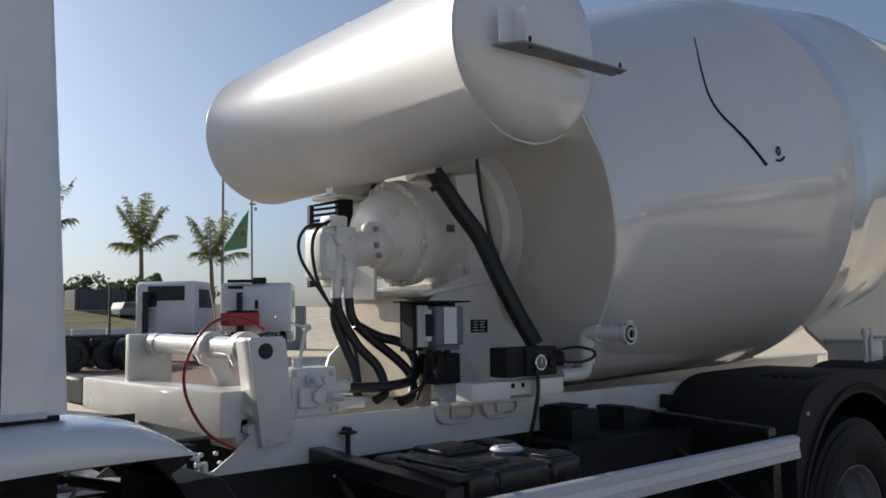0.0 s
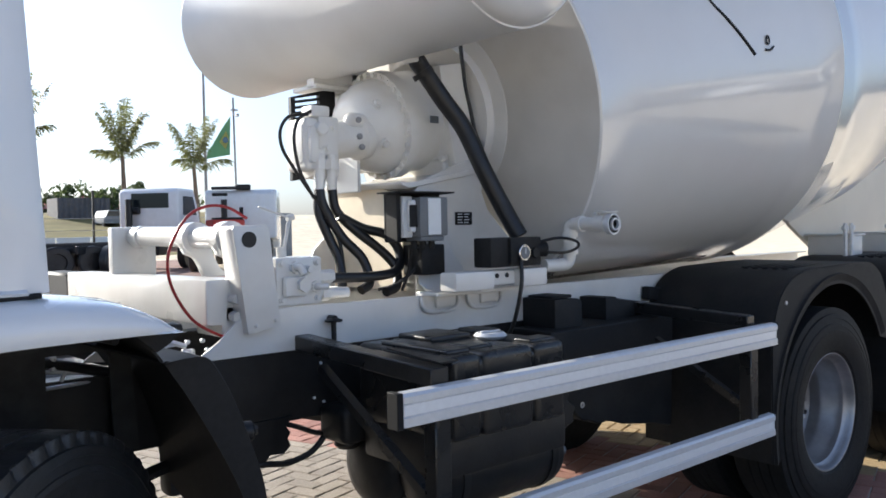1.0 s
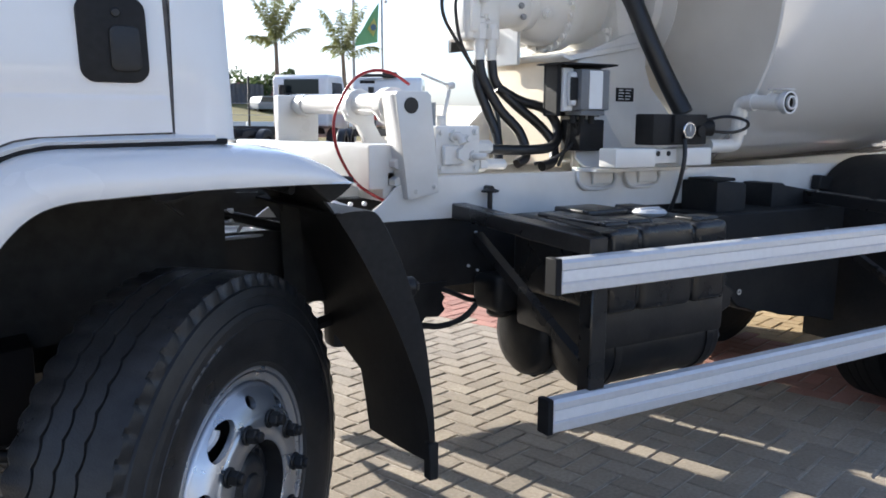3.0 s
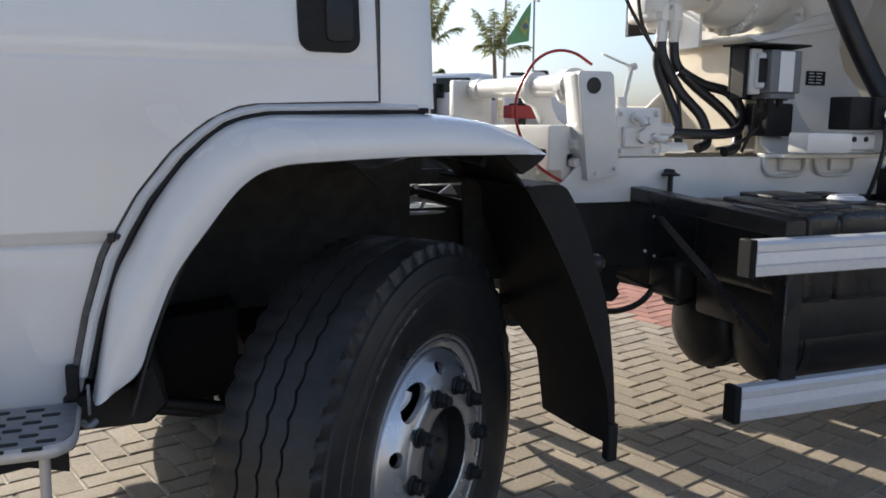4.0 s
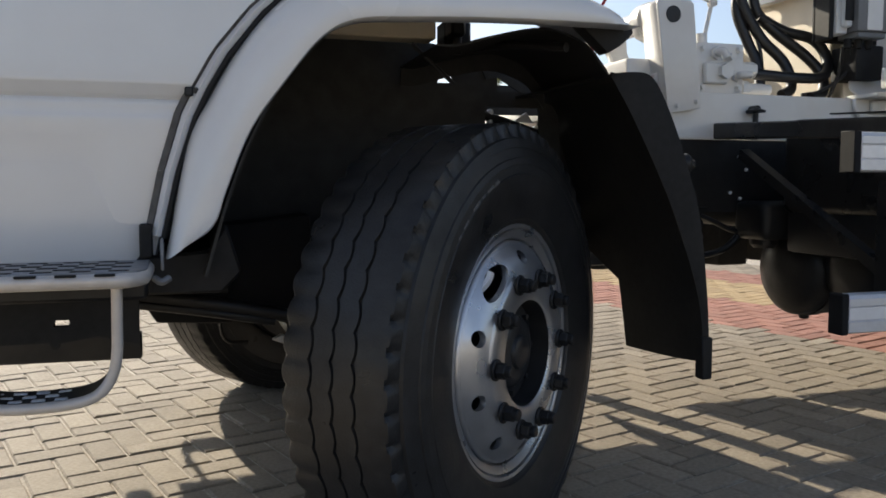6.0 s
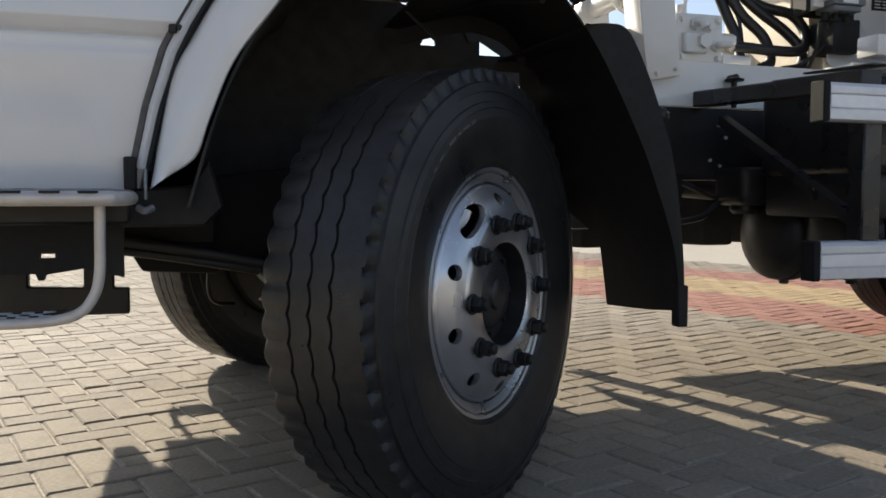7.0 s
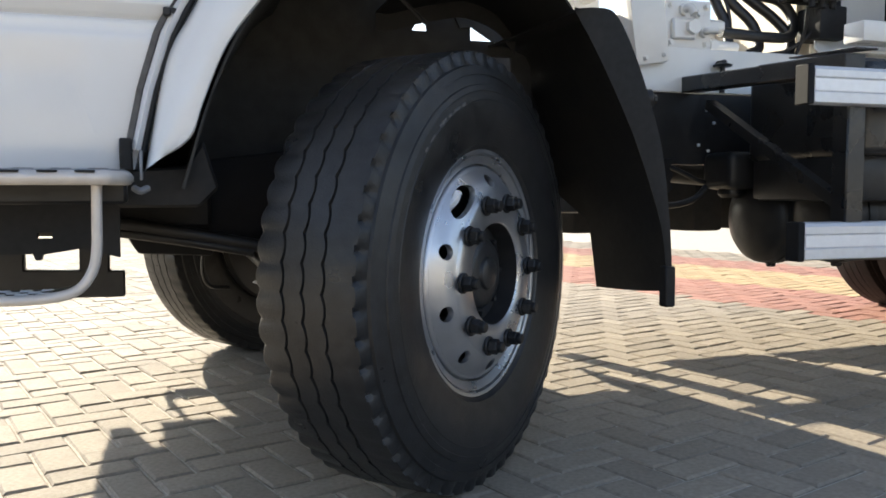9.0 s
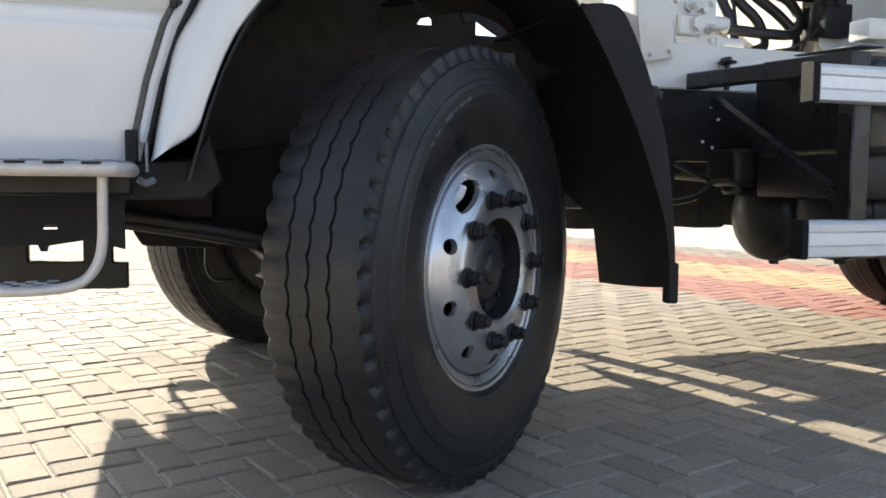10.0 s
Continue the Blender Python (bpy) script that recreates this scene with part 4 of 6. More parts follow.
part("spring_hanger", joined(box(-0.32, -0.16, 0.74, 0.83, 0.62, 0.80, 0.02, 2), cyl((-0.24, 0.70, 0.70), (-0.24, 0.83, 0.70), 0.035, 14)), BLACKS, truck)
part("spring_hanger", prism([(-0.16, 0.80), (0.12, 0.80), (0.095, 0.768), (0.112, 0.745), (0.10, 0.725), (0.112, 0.70), (0.085, 0.676), (0.03, 0.68), (0.012, 0.654), (-0.05, 0.66), (-0.16, 0.65)], "y", 0.755, 0.85, 0.006, 2), BLACKS, truck)
part("relay_valve", joined(box(0.235, 0.60, 0.62, 0.78, 0.695, 0.82, 0.03, 3), cyl((0.30, 0.7, 0.668), (0.30, 0.7, 0.71), 0.045, 16, 0.012)), BLACKS, truck)
part("chassis_box", prism([(1.15, 1.0), (1.206, 0.76), (1.244, 0.708), (1.26, 0.70), (1.30, 0.645), (1.336, 0.618), (1.39, 0.606), (1.443, 0.584), (1.50, 0.586), (1.555, 0.574), (1.61, 0.556), (1.70, 0.54), (1.83, 0.52), (1.98, 0.484), (2.0, 1.0)], "y", 0.50, 0.74, 0.006), BLACKP, truck, "black box with an uneven lower edge")
part("tie_eye", ring((1.332, 0.499, 0.683), (0, -1, 0), 0.006, 0.012, 0.004, 16), LIPM, truck)

part("bracket_cap", joined(prism([(2.10, 1.05), (2.30, 1.03), (2.38, 1.085), (2.24, 1.10), (2.11, 1.115)], "y", 0.70, 0.75, 0.006)), BLACKP, truck)
# -- rear mudguards --
def rear_guard(x):
    out = [(x - 0.64, 0.36), (x - 0.64, 0.84), (x - 0.62, 0.98), (x - 0.56, 1.09), (x - 0.47, 1.155), (x - 0.35, 1.188), (x - 0.2, 1.195), (x + 0.25, 1.2), (x + 0.42, 1.19), (x + 0.54, 1.12), (x + 0.61, 0.98), (x + 0.63, 0.78)]
    hole = [(x + 0.595 * math.cos(a), 0.5 + 0.615 * math.sin(a)) for a in [radians(193 - 9.6 * i) for i in range(18)]]
    o = smooth_path([(a, 0, b) for a, b in out], 4)
    skin = strip([[(p.x, y, p.z) for y in (0.085, 0.3, 0.74)] for p in o], -0.006)
    m = len(o)
    hs = smooth_path([(a, 0, b) for a, b in hole], 2)
    pick = [hs[round(i * (len(hs) - 1) / (m - 1))] for i in range(m)]
    face = strip([[(p.x, 0.085, p.z), (p.x * 0.5 + q.x * 0.5, 0.083, p.z * 0.5 + q.z * 0.5), (q.x, 0.085, q.z)] for p, q in zip(o, pick)], 0.006)
    lip = joined(*[strip([[(q.x, 0.084, q.z), (q.x + 0.045 * (q.x - x) / 0.6, 0.066, q.z + 0.045 * (q.z - 0.5) / 0.6), (q.x + 0.05 * (q.x - x) / 0.6, 0.084, q.z + 0.05 * (q.z - 0.5) / 0.6)] for q in hs], 0.004)])
    return joined(skin, face, lip)


for x in (2.76, 4.12):
    g = part("rear_mudguard", rear_guard(x), BLACKP, truck, "black plastic rear mudguard")
    part("bolt", cyl((x - 0.52, 0.088, 1.06), (x - 0.52, 0.074, 1.06), 0.009, 12), ALU, g)
    tread = [box(x - 0.33 + 0.03 * i - 0.009, x - 0.33 + 0.03 * i + 0.009, 0.16 + 0.05 * j + (0.025 if i % 2 else 0), 0.185 + 0.05 * j + (0.025 if i % 2 else 0), 1.19, 1.2055, 0.003) for i in range(22) for j in range(5)]
    tagged(part("tread_knobs", joined(*tread), BLACKP, g, "raised anti-slip knobs"), kind="stuff")
    part("rear_mudguard", mirror(rear_guard(x)), BLACKP, truck, "black plastic rear mudguard")

# -- drum --
TA = radians(11.0)
O, AX = vec(0.9, YC, 1.88), vec(math.cos(TA), 0, math.sin(TA))
SD = (vec(0, 0, 1) - AX * AX.z).normalized()
UP = AX.cross(SD)


def on_axis(s, r=0.0, deg=0.0):
    return O + AX * s + r * (math.cos(radians(deg)) * SD + math.sin(radians(deg)) * UP)


def drum_profile(s):
    return float(np.interp(s, (0.406, 2.027, 3.2, 5.3), (0.838, 1.103, 1.06, 0.5)))


prof = [(0.37, 0.0), (0.41, 0.80), (0.398, 0.836), (0.406, 0.843), (0.414, 0.8395)]
prof += [(s, drum_profile(s)) for s in (0.6, 0.9, 1.2, 1.5, 1.8)] + [(2.019, 1.1015), (2.023, 1.1055), (2.031, 1.1055), (2.035, 1.1025), (2.3, 1.095), (2.7, 1.08), (3.19, 1.061), (3.195, 1.064), (3.205, 1.064), (3.21, 1.058), (4.2, 0.793), (5.3, 0.5), (5.3, 0.47), (5.0, 0.47), (4.9, 0.0)]
drum = part("drum", lathe(prof, O, AX, 160), DRUMP, truck, "white painted steel mixing drum")
part("front_head", lathe([(0.312, 0.0), (0.314, 0.30), (0.338, 0.45), (0.368, 0.65), (0.391, 0.80), (0.399, 0.834)], O, AX, 160), HEADP, drum, "drum end, its white paint greyed for shade")
part("front_hub_ring", lathe([(0.275, 0.24), (0.275, 0.33), (0.315, 0.335), (0.327, 0.40), (0.345, 0.40), (0.345, 0.24)], O, AX, 64), DRUMP, drum)
rope = [(1.381, 45.5), (1.238, 55.8), (1.157, 65.2), (1.161, 71.5), (1.217, 76.6), (1.276, 81.4), (1.356, 87.7)]
part("hatch_strap", tube([on_axis(s, drum_profile(s) + 0.002, d) for s, d in rope], lambda f: 0.003 + 0.005 * f, 8), BLACKP, drum, "dark strap on the drum shell")
eye = joined(*[tube([on_axis(1.457, drum_profile(1.457) + 0.004, 84.6) + (SD * math.cos(k) * 0.02 + AX * math.sin(k) * 0.013) for k in [6.283 * i / 12 for i in range(13)]], 0.004, 6, 2), tube([on_axis(1.43, drum_profile(1.43) + 0.003, 86.9), on_axis(1.454, drum_profile(1.45) + 0.01, 87.2), on_axis(1.49, drum_profile(1.49) + 0.003, 86.5)], 0.006, 6)])
part("lifting_eye", eye, BLACKS, drum)
part("lifting_eye", tube([on_axis(1.479, drum_profile(1.479) + 0.003, 48) + (SD * math.cos(k) * 0.012 + AX * math.sin(k) * 0.02) for k in [6.283 * i / 12 for i in range(13)]], 0.003, 6, 2), MWHITE, drum)
part("support_ring", lathe([(3.9, 0.8), (3.9, 0.95), (4.0, 0.95), (4.0, 0.8)], O, AX, 96), MWHITE, truck)

# -- gearbox --
gb = [(-0.225, 0.0), (-0.225, 0.1), (-0.22, 0.118), (-0.205, 0.142), (-0.18, 0.166), (-0.14, 0.186), (-0.105, 0.198), (-0.07, 0.204), (-0.07, 0.232), (-0.015, 0.234), (-0.015, 0.218), (0.12, 0.222), (0.13, 0.245), (0.165, 0.245), (0.165, 0.19), (0.30, 0.19), (0.30, 0.0)]
gearbox = part("gearbox", lathe(gb, O, AX, 64), GEARW, truck, "white painted planetary gearbox")
for k in range(28):
    part("flange_bolt", hexbolt(on_axis(-0.069, 0.219, k * 360 / 28), -AX, 0.011, 0.016), GEARW, gearbox)
for a in (60, 115):
    part("plug", hexbolt(on_axis(-0.165, 0.172, a), (on_axis(-0.165, 1, a) - on_axis(-0.235, 0, a)), 0.016, 0.02), GEARW, gearbox)
bearing = moved(joined(box(0.13, 0.31, -0.24, 0.24, -0.25, 0.21, 0.012, 2), box(0.10, 0.14, -0.2, 0.2, -0.26, -0.18, 0.01)), Matrix.Translation(O) @ Matrix.Rotation(-TA, 4, "Y"))
part("bearing_block", bearing, GEARW, truck)
for dy in (-0.2, -0.1, 0.1, 0.2):
    part("block_bolt", hexbolt(vec(1.05, YC + dy, 1.72), (-1, 0, 0.1), 0.012, 0.03), GEARW, truck)

# -- pump --
pump = part("pump", moved(joined(lathe([(0, 0), (0, 0.068), (0.02, 0.072), (0.05, 0.075), (0.14, 0.079), (0.15, 0.082), (0.16, 0.096), (0.20, 0.098), (0.215, 0.092), (0.22, 0.0)], (0.54, 1.13, 1.81), (0.98, 0.08, 0.19), 36), box(0.40, 0.46, 1.04, 1.19, 1.69, 1.895, 0.02, 3), box(0.465, 0.56, 1.05, 1.2, 1.665, 1.905, 0.015, 2), box(0.41, 0.45, 1.02, 1.05, 1.72, 1.86, 0.012, 2),
                           box(0.43, 0.49, 1.04, 1.20, 1.74, 1.78, 0.008), cyl((0.455, 1.05, 1.85), (0.455, 1.0, 1.85), 0.025, 16, 0.004), cyl((0.46, 1.12, 1.88), (0.46, 1.12, 1.915), 0.03, 16, 0.005), cyl((0.53, 1.08, 1.72), (0.53, 1.08, 1.64), 0.025, 16, 0.004), lathe([(0, 0), (0.003, 0.014), (0.009, 0.025), (0.02, 0.032), (0.05, 0.036), (0.09, 0.037)], (0.62, 1.09, 1.905), (0.95, 0.12, -0.1), 24), box(0.435, 0.52, 1.05, 1.13, 1.90, 1.945, 0.012, 2), box(0.395, 0.41, 1.06, 1.17, 1.72, 1.87, 0.01, 2), hexbolt((0.53, 1.05, 1.86), (0, -1, 0), 0.01, 0.014), hexbolt((0.53, 1.05, 1.70), (0, -1, 0), 0.01, 0.014), hexbolt((0.50, 1.05, 1.78), (0, -1, 0), 0.012, 0.016)), Matrix.Translation((-0.025, 0, -0.035))), GEARW, truck, "white hydraulic pump")
for y, z in ((1.07, 1.73), (1.17, 1.73), (1.07, 1.86), (1.17, 1.86)):
    part("pump_bolt", hexbolt((0.40, y, z - 0.03), (-1, 0, 0), 0.009, 0.014), GEARW, pump)
for x, y in ((0.43, 1.04), (0.485, 1.04)):
    part("fitting", joined(cyl((x, y, 1.58), (x + 0.005, y, 1.72), 0.021, 16, 0.003), cyl((x - 0.001, y, 1.66), (x + 0.001, y, 1.70), 0.028, 6)), GEARW, pump)

for x, z in ((0.636, 1.867), (0.651, 1.758), (0.64, 1.80)):
    part("flange_nut", hexbolt((x, 1.06, z), (-0.4, -0.9, 0), 0.009, 0.016), POLE, pump, "bare steel nut")
part("maker_label", box(0.925, 0.969, 0.948, 0.953, 1.863, 1.893, 0.001), GREYBOX, truck, "small dark blank label")
# -- oil cooler --
cooler = part("oil_cooler", joined(prism([(0.56, 1.64), (0.79, 1.67), (0.79, 2.06), (0.705, 2.04), (0.705, 1.80), (0.582, 1.80), (0.582, 2.008), (0.56, 2.004)], "y", 1.45, 1.475, 0.002), prism([(0.582, 1.998), (0.705, 2.025), (0.705, 2.04), (0.582, 2.008)], "y", 1.45, 1.475, 0.0), box(0.77, 0.79, 1.476, 1.54, 1.66, 2.05, 0.004)), BLACKS, truck, "black finned oil cooler")
for i in range(8):
    part("slat", prism([(0.582, 1.806 + 0.0245 * i), (0.705, 1.822 + 0.0255 * i), (0.705, 1.834 + 0.0255 * i), (0.582, 1.818 + 0.0245 * i)], "y", 1.452, 1.464), BLACKS, cooler)
part("cooler_bracket", joined(box(0.66, 0.90, 1.40, 1.60, 2.045, 2.065, 0.004), box(0.83, 0.88, 1.45, 1.55, 1.4, 2.05, 0.004)), MWHITE, truck)

# -- gearbox pedestal --
FARP = [(0.60, 1.17), (0.66, 1.337), (0.82, 1.481), (0.946, 1.62), (1.0, 1.66), (1.20, 1.72), (1.20, 1.17)]
NEARP = [(0.82, 1.17), (0.80, 1.56), (0.86, 1.62), (1.07, 1.70), (1.20, 1.73), (1.20, 1.58), (1.235, 1.50), (1.34, 1.40), (1.46, 1.30), (1.48, 1.17)]
part("pedestal_plate", prism(FARP, "y", 1.45, 1.465, 0.003), MWHITE, truck)
near_plate = part("pedestal_plate", prism(NEARP, "y", 0.935, 0.95, 0.003), MWHITE, truck)
part("pedestal_web", joined(prism([(0.95, 1.17), (1.45, 1.17), (1.45, 1.60), (1.25, 1.62), (1.1, 1.60), (0.95, 1.55)], "x", 0.765, 0.78, 0.003)), CREAM, truck, "primer-coloured cross plate")
part("pedestal_web", box(1.14, 1.155, 0.95, 1.45, 1.17, 1.70, 0.003), MWHITE, truck)
part("pedestal_ear", box(0.70, 0.715, 1.16, 1.40, 1.58, 1.735, 0.004), MWHITE, truck)
part("saddle", prism([(0.74, 1.60), (0.78, 1.585), (1.22, 1.665), (1.22, 1.69), (0.78, 1.61), (0.74, 1.615)], "y", 0.92, 1.48, 0.004), MWHITE, truck)
part("pedestal_wing", prism([(0.79, 1.52), (0.82, 1.612), (0.98, 1.63), (0.98, 1.62), (0.83, 1.60), (0.80, 1.515)], "y", 1.05, 1.445, 0.002), MWHITE, truck)
part("data_plate", box(1.038, 1.135, 0.931, 0.9345, 1.435, 1.49, 0.0005), BLACKP, near_plate, "black riveted data plate")
for r in range(4):
    for c in range(2):
        part("text_bar", box(1.05 + 0.038 * c, 1.05 + 0.038 * c + (0.024 if (r + c) % 2 else 0.03), 0.9296, 0.9309, 1.443 + 0.012 * r, 1.447 + 0.012 * r, 0), PAPER, near_plate)

# -- control box --
cb = part("control_box", joined(box(0.69, 0.83, 0.745, 0.87, 1.395, 1.545, 0.006, 2), box(0.70, 0.82, 0.755, 0.85, 1.375, 1.396, 0.004)), GREYBOX, truck, "grey control box with a blank white label")
part("back_plate", joined(box(0.62, 0.90, 0.872, 0.884, 1.372, 1.563, 0.003), box(0.62, 0.64, 0.80, 0.872, 1.372, 1.563, 0.003)), BLACKP, cb)
part("visor", prism([(0.60, 0.90), (0.60, 0.74), (0.86, 0.735), (0.92, 0.90)], "z", 1.560, 1.566, 0.001), BLACKP, cb)
part("label", box(0.728, 0.792, 0.742, 0.7445, 1.40, 1.54, 0.0), PAPER, cb)
part("door_frame", joined(box(0.642, 0.690, 0.79, 0.86, 1.39, 1.55, 0.004), box(0.655, 0.689, 0.765, 0.79, 1.41, 1.535, 0.006)), PAPER, cb)
part("door_slot", box(0.652, 0.6888, 0.7615, 0.766, 1.43, 1.515, 0.002), BLACKP, cb)
for x in (0.70, 0.745, 0.79):
    part("cable_gland", cyl((x, 0.80, 1.345), (x, 0.80, 1.376), 0.013, 14, 0.002), BLACKP, cb)
part("relay_box", box(0.74, 0.86, 0.80, 0.92, 1.24, 1.36, 0.008, 2), BLACKP, truck)
part("bent_foot", strip([[(x0 + (x1 - x0) * f, y, z) for f in (0, 0.33, 0.67, 1)] for x0, x1, y, z in ((0.85, 0.96, 0.925, 1.42), (0.845, 0.96, 0.915, 1.38), (0.80, 0.98, 0.89, 1.31), (0.765, 1.0, 0.86, 1.26), (0.75, 1.01, 0.84, 1.21), (0.765, 1.01, 0.81, 1.178), (0.78, 1.01, 0.77, 1.17))], 0.008), MWHITE, truck)

# -- valve block and water pipe --
tray = part("valve_tray", joined(box(0.70, 0.90, 0.56, 0.65, 1.188, 1.258, 0.008, 2), box(0.90, 1.05, 0.595, 0.65, 1.195, 1.256, 0.006), box(1.05, 1.20, 0.56, 0.65, 1.188, 1.258, 0.008, 2), box(0.7, 1.18, 0.66, 0.80, 1.165, 1.18, 0.003)), MWHITE, truck, "white steel tray under the valves")
for x in (0.945, 1.0):
    part("tray_bolt", cyl((x, 0.602, 1.235), (x, 0.592, 1.235), 0.010, 12), BLACKS, tray)
valve = part("valve_block", joined(box(0.885, 1.17, 0.565, 0.66, 1.268, 1.382, 0.006, 2), box(0.98, 1.10, 0.55, 0.60, 1.275, 1.38, 0.006, 2), cyl((1.14, 0.60, 1.33), (1.2, 0.56, 1.33), 0.03, 16, 0.004), cyl((1.11, 0.55, 1.32), (1.11, 0.535, 1.32), 0.022, 6)), BLACKP, truck, "black valve block with round gauge")
part("gauge", joined(cyl((1.04, 0.552, 1.322), (1.04, 0.530, 1.322), 0.032, 32, 0.003)), CHROME, valve, "round chrome gauge")
part("dial", cyl((1.04, 0.5299, 1.322), (1.04, 0.5285, 1.322), 0.025, 28), GREYBOX, valve)
part("needle", box(1.038, 1.042, 0.5270, 0.5284, 1.318, 1.342, 0), PAPER, valve)
part("cable_loop", tube([(1.17, 0.58, 1.36), (1.24, 0.53, 1.375), (1.31, 0.50, 1.36), (1.32, 0.50, 1.335), (1.26, 0.52, 1.315), (1.18, 0.58, 1.32)], 0.006, 8), HOSE, truck)
wp = part("water_pipe", joined(tube([(1.20, 0.58, 1.262), (1.29, 0.57, 1.262), (1.32, 0.56, 1.267), (1.33, 0.555, 1.288), (1.33, 0.55, 1.33), (1.331, 0.55, 1.398), (1.331, 0.545, 1.42), (1.332, 0.522, 1.43), (1.332, 0.48, 1.43), (1.329, 0.335, 1.427)], 0.0265, 18, 5), ring((1.331, 0.55, 1.305), (0, 0, 1), 0.02, 0.033, 0.02), ring((1.331, 0.55, 1.375), (0, 0, 1), 0.02, 0.033, 0.02), ring((1.333, 0.50, 1.43), (0, -1, 0), 0.02, 0.033, 0.02), cyl((1.331, 0.42, 1.43), (1.331, 0.36, 1.43), 0.033, 20, 0.006)), MWHITE, truck, "white water pipe with tap")
part("tap_lever", joined(cyl((1.331, 0.40, 1.455), (1.331, 0.40, 1.475), 0.008, 8), box(1.31, 1.352, 0.32, 0.41, 1.472, 1.478, 0.002)), MWHITE, wp)
part("nozzle", joined(ring((1.329, 0.345, 1.427), (0, -1, 0), 0.036, 0.042, 0.024, 32), ring((1.329, 0.325, 1.427), (0, -1, 0), 0.019, 0.025, 0.012, 32)), ALU, wp)
part("gasket", ring((1.329, 0.345, 1.427), (0, -1, 0), 0.0252, 0.0358, 0.022, 32), BLACKP, wp, "black rubber gasket ring")
part("nozzle_bore", cyl((1.329, 0.335, 1.427), (1.329, 0.333, 1.427), 0.024, 24), BLACKP, wp)

# -- hoses --
part("water_hose", tube([(0.818, 0.91, 2.11), (0.856, 0.9, 2.056), (0.93, 0.87, 1.945), (1.002, 0.83, 1.832), (1.053, 0.77, 1.66), (1.108, 0.72, 1.51), (1.144, 0.66, 1.384)], lambda f: 0.037 + 0.0005 * math.sin(f * 500), 16, 24), HOSE, truck, "thick black water hose")
part("hose_clamp", ring((0.84, 0.90, 2.06), (0.5, -0.2, -0.8), 0.038, 0.046, 0.022), BLACKS, truck)
part("hose_stub", cyl((0.80, 0.91, 2.09), (0.79, 0.91, 2.16), 0.035, 20, 0.005), MWHITE, truck)
part("thin_hose", tube([(1.11, 0.96, 2.22), (1.132, 0.96, 2.05), (1.163, 0.96, 1.93), (1.185, 0.95, 1.83), (1.19, 0.90, 1.72), (1.17, 0.85, 1.62)], 0.009, 8), HOSE, truck)
part("gauge_cable", tube([(1.03, 0.545, 1.29), (1.015, 0.53, 1.20), (1.0, 0.56, 1.05), (0.99, 0.62, 0.95)], 0.008, 8), HOSE, truck)
for a in ([(0.43, 1.04, 1.60), (0.44, 1.03, 1.52), (0.50, 1.0, 1.40), (0.57, 0.96, 1.31), (0.58, 0.93, 1.22), (0.53, 0.92, 1.19)],
          [(0.485, 1.04, 1.60), (0.50, 1.03, 1.50), (0.57, 1.0, 1.42), (0.66, 0.96, 1.34), (0.71, 0.93, 1.27), (0.69, 0.90, 1.20), (0.62, 0.88, 1.18)],
          [(0.50, 1.02, 1.48), (0.60, 1.0, 1.43), (0.69, 0.96, 1.40), (0.73, 0.93, 1.33), (0.69, 0.90, 1.26), (0.55, 0.87, 1.245), (0.36, 0.86, 1.25)],
          [(0.44, 1.06, 1.60), (0.43, 1.05, 1.50), (0.46, 1.03, 1.40), (0.49, 1.0, 1.30), (0.48, 0.97, 1.20)]):
    part("hydraulic_hose", tube(a, 0.019, 12), HOSE, truck)
for a in ([(0.40, 1.06, 1.872), (0.344, 1.06, 1.866), (0.302, 1.06, 1.848), (0.275, 1.06, 1.797), (0.285, 1.06, 1.732), (0.332, 1.06, 1.661), (0.387, 1.05, 1.582), (0.434, 1.04, 1.515), (0.49, 1.0, 1.38), (0.50, 0.98, 1.22)],
          [(0.44, 1.06, 1.892), (0.412, 1.06, 1.884), (0.356, 1.06, 1.849), (0.335, 1.06, 1.788), (0.342, 1.06, 1.708), (0.365, 1.06, 1.636), (0.41, 1.05, 1.55)],
          [(0.74, 0.82, 1.35), (0.75, 0.84, 1.28), (0.68, 0.88, 1.21), (0.60, 0.9, 1.19)],
          [(0.70, 0.82, 1.35), (0.715, 0.85, 1.27), (0.70, 0.88, 1.18)]):
    part("thin_hose", tube(a, 0.0068, 8), HOSE, truck)
part("air_hose", tube([(-0.02, 0.78, 1.47), (-0.08, 0.79, 1.505), (-0.142, 0.8, 1.511), (-0.205, 0.8, 1.485), (-0.25, 0.8, 1.43), (-0.282, 0.8, 1.35), (-0.271, 0.8, 1.257), (-0.209, 0.8, 1.154), (-0.125, 0.8, 1.098), (-0.05, 0.8, 1.07)], 0.005, 10), RED, truck, "red coiled air hose")

# -- cab support frame behind the cab --
def channel(y):
    return joined(prism([(-0.095, 1.447), (0.018, 1.447), (0.030, 1.435), (0.064, 1.115), (-0.055, 1.095), (-0.102, 1.435)], "y", y, y + 0.012, 0.004, 2), prism([(-0.102, 1.435), (-0.09, 1.447), (-0.043, 1.098), (-0.055, 1.095)], "y", y + 0.01, y + 0.10, 0.002), prism([(0.018, 1.447), (0.030, 1.435), (0.064, 1.115), (0.052, 1.113)], "y", y + 0.01, y + 0.07, 0.002))


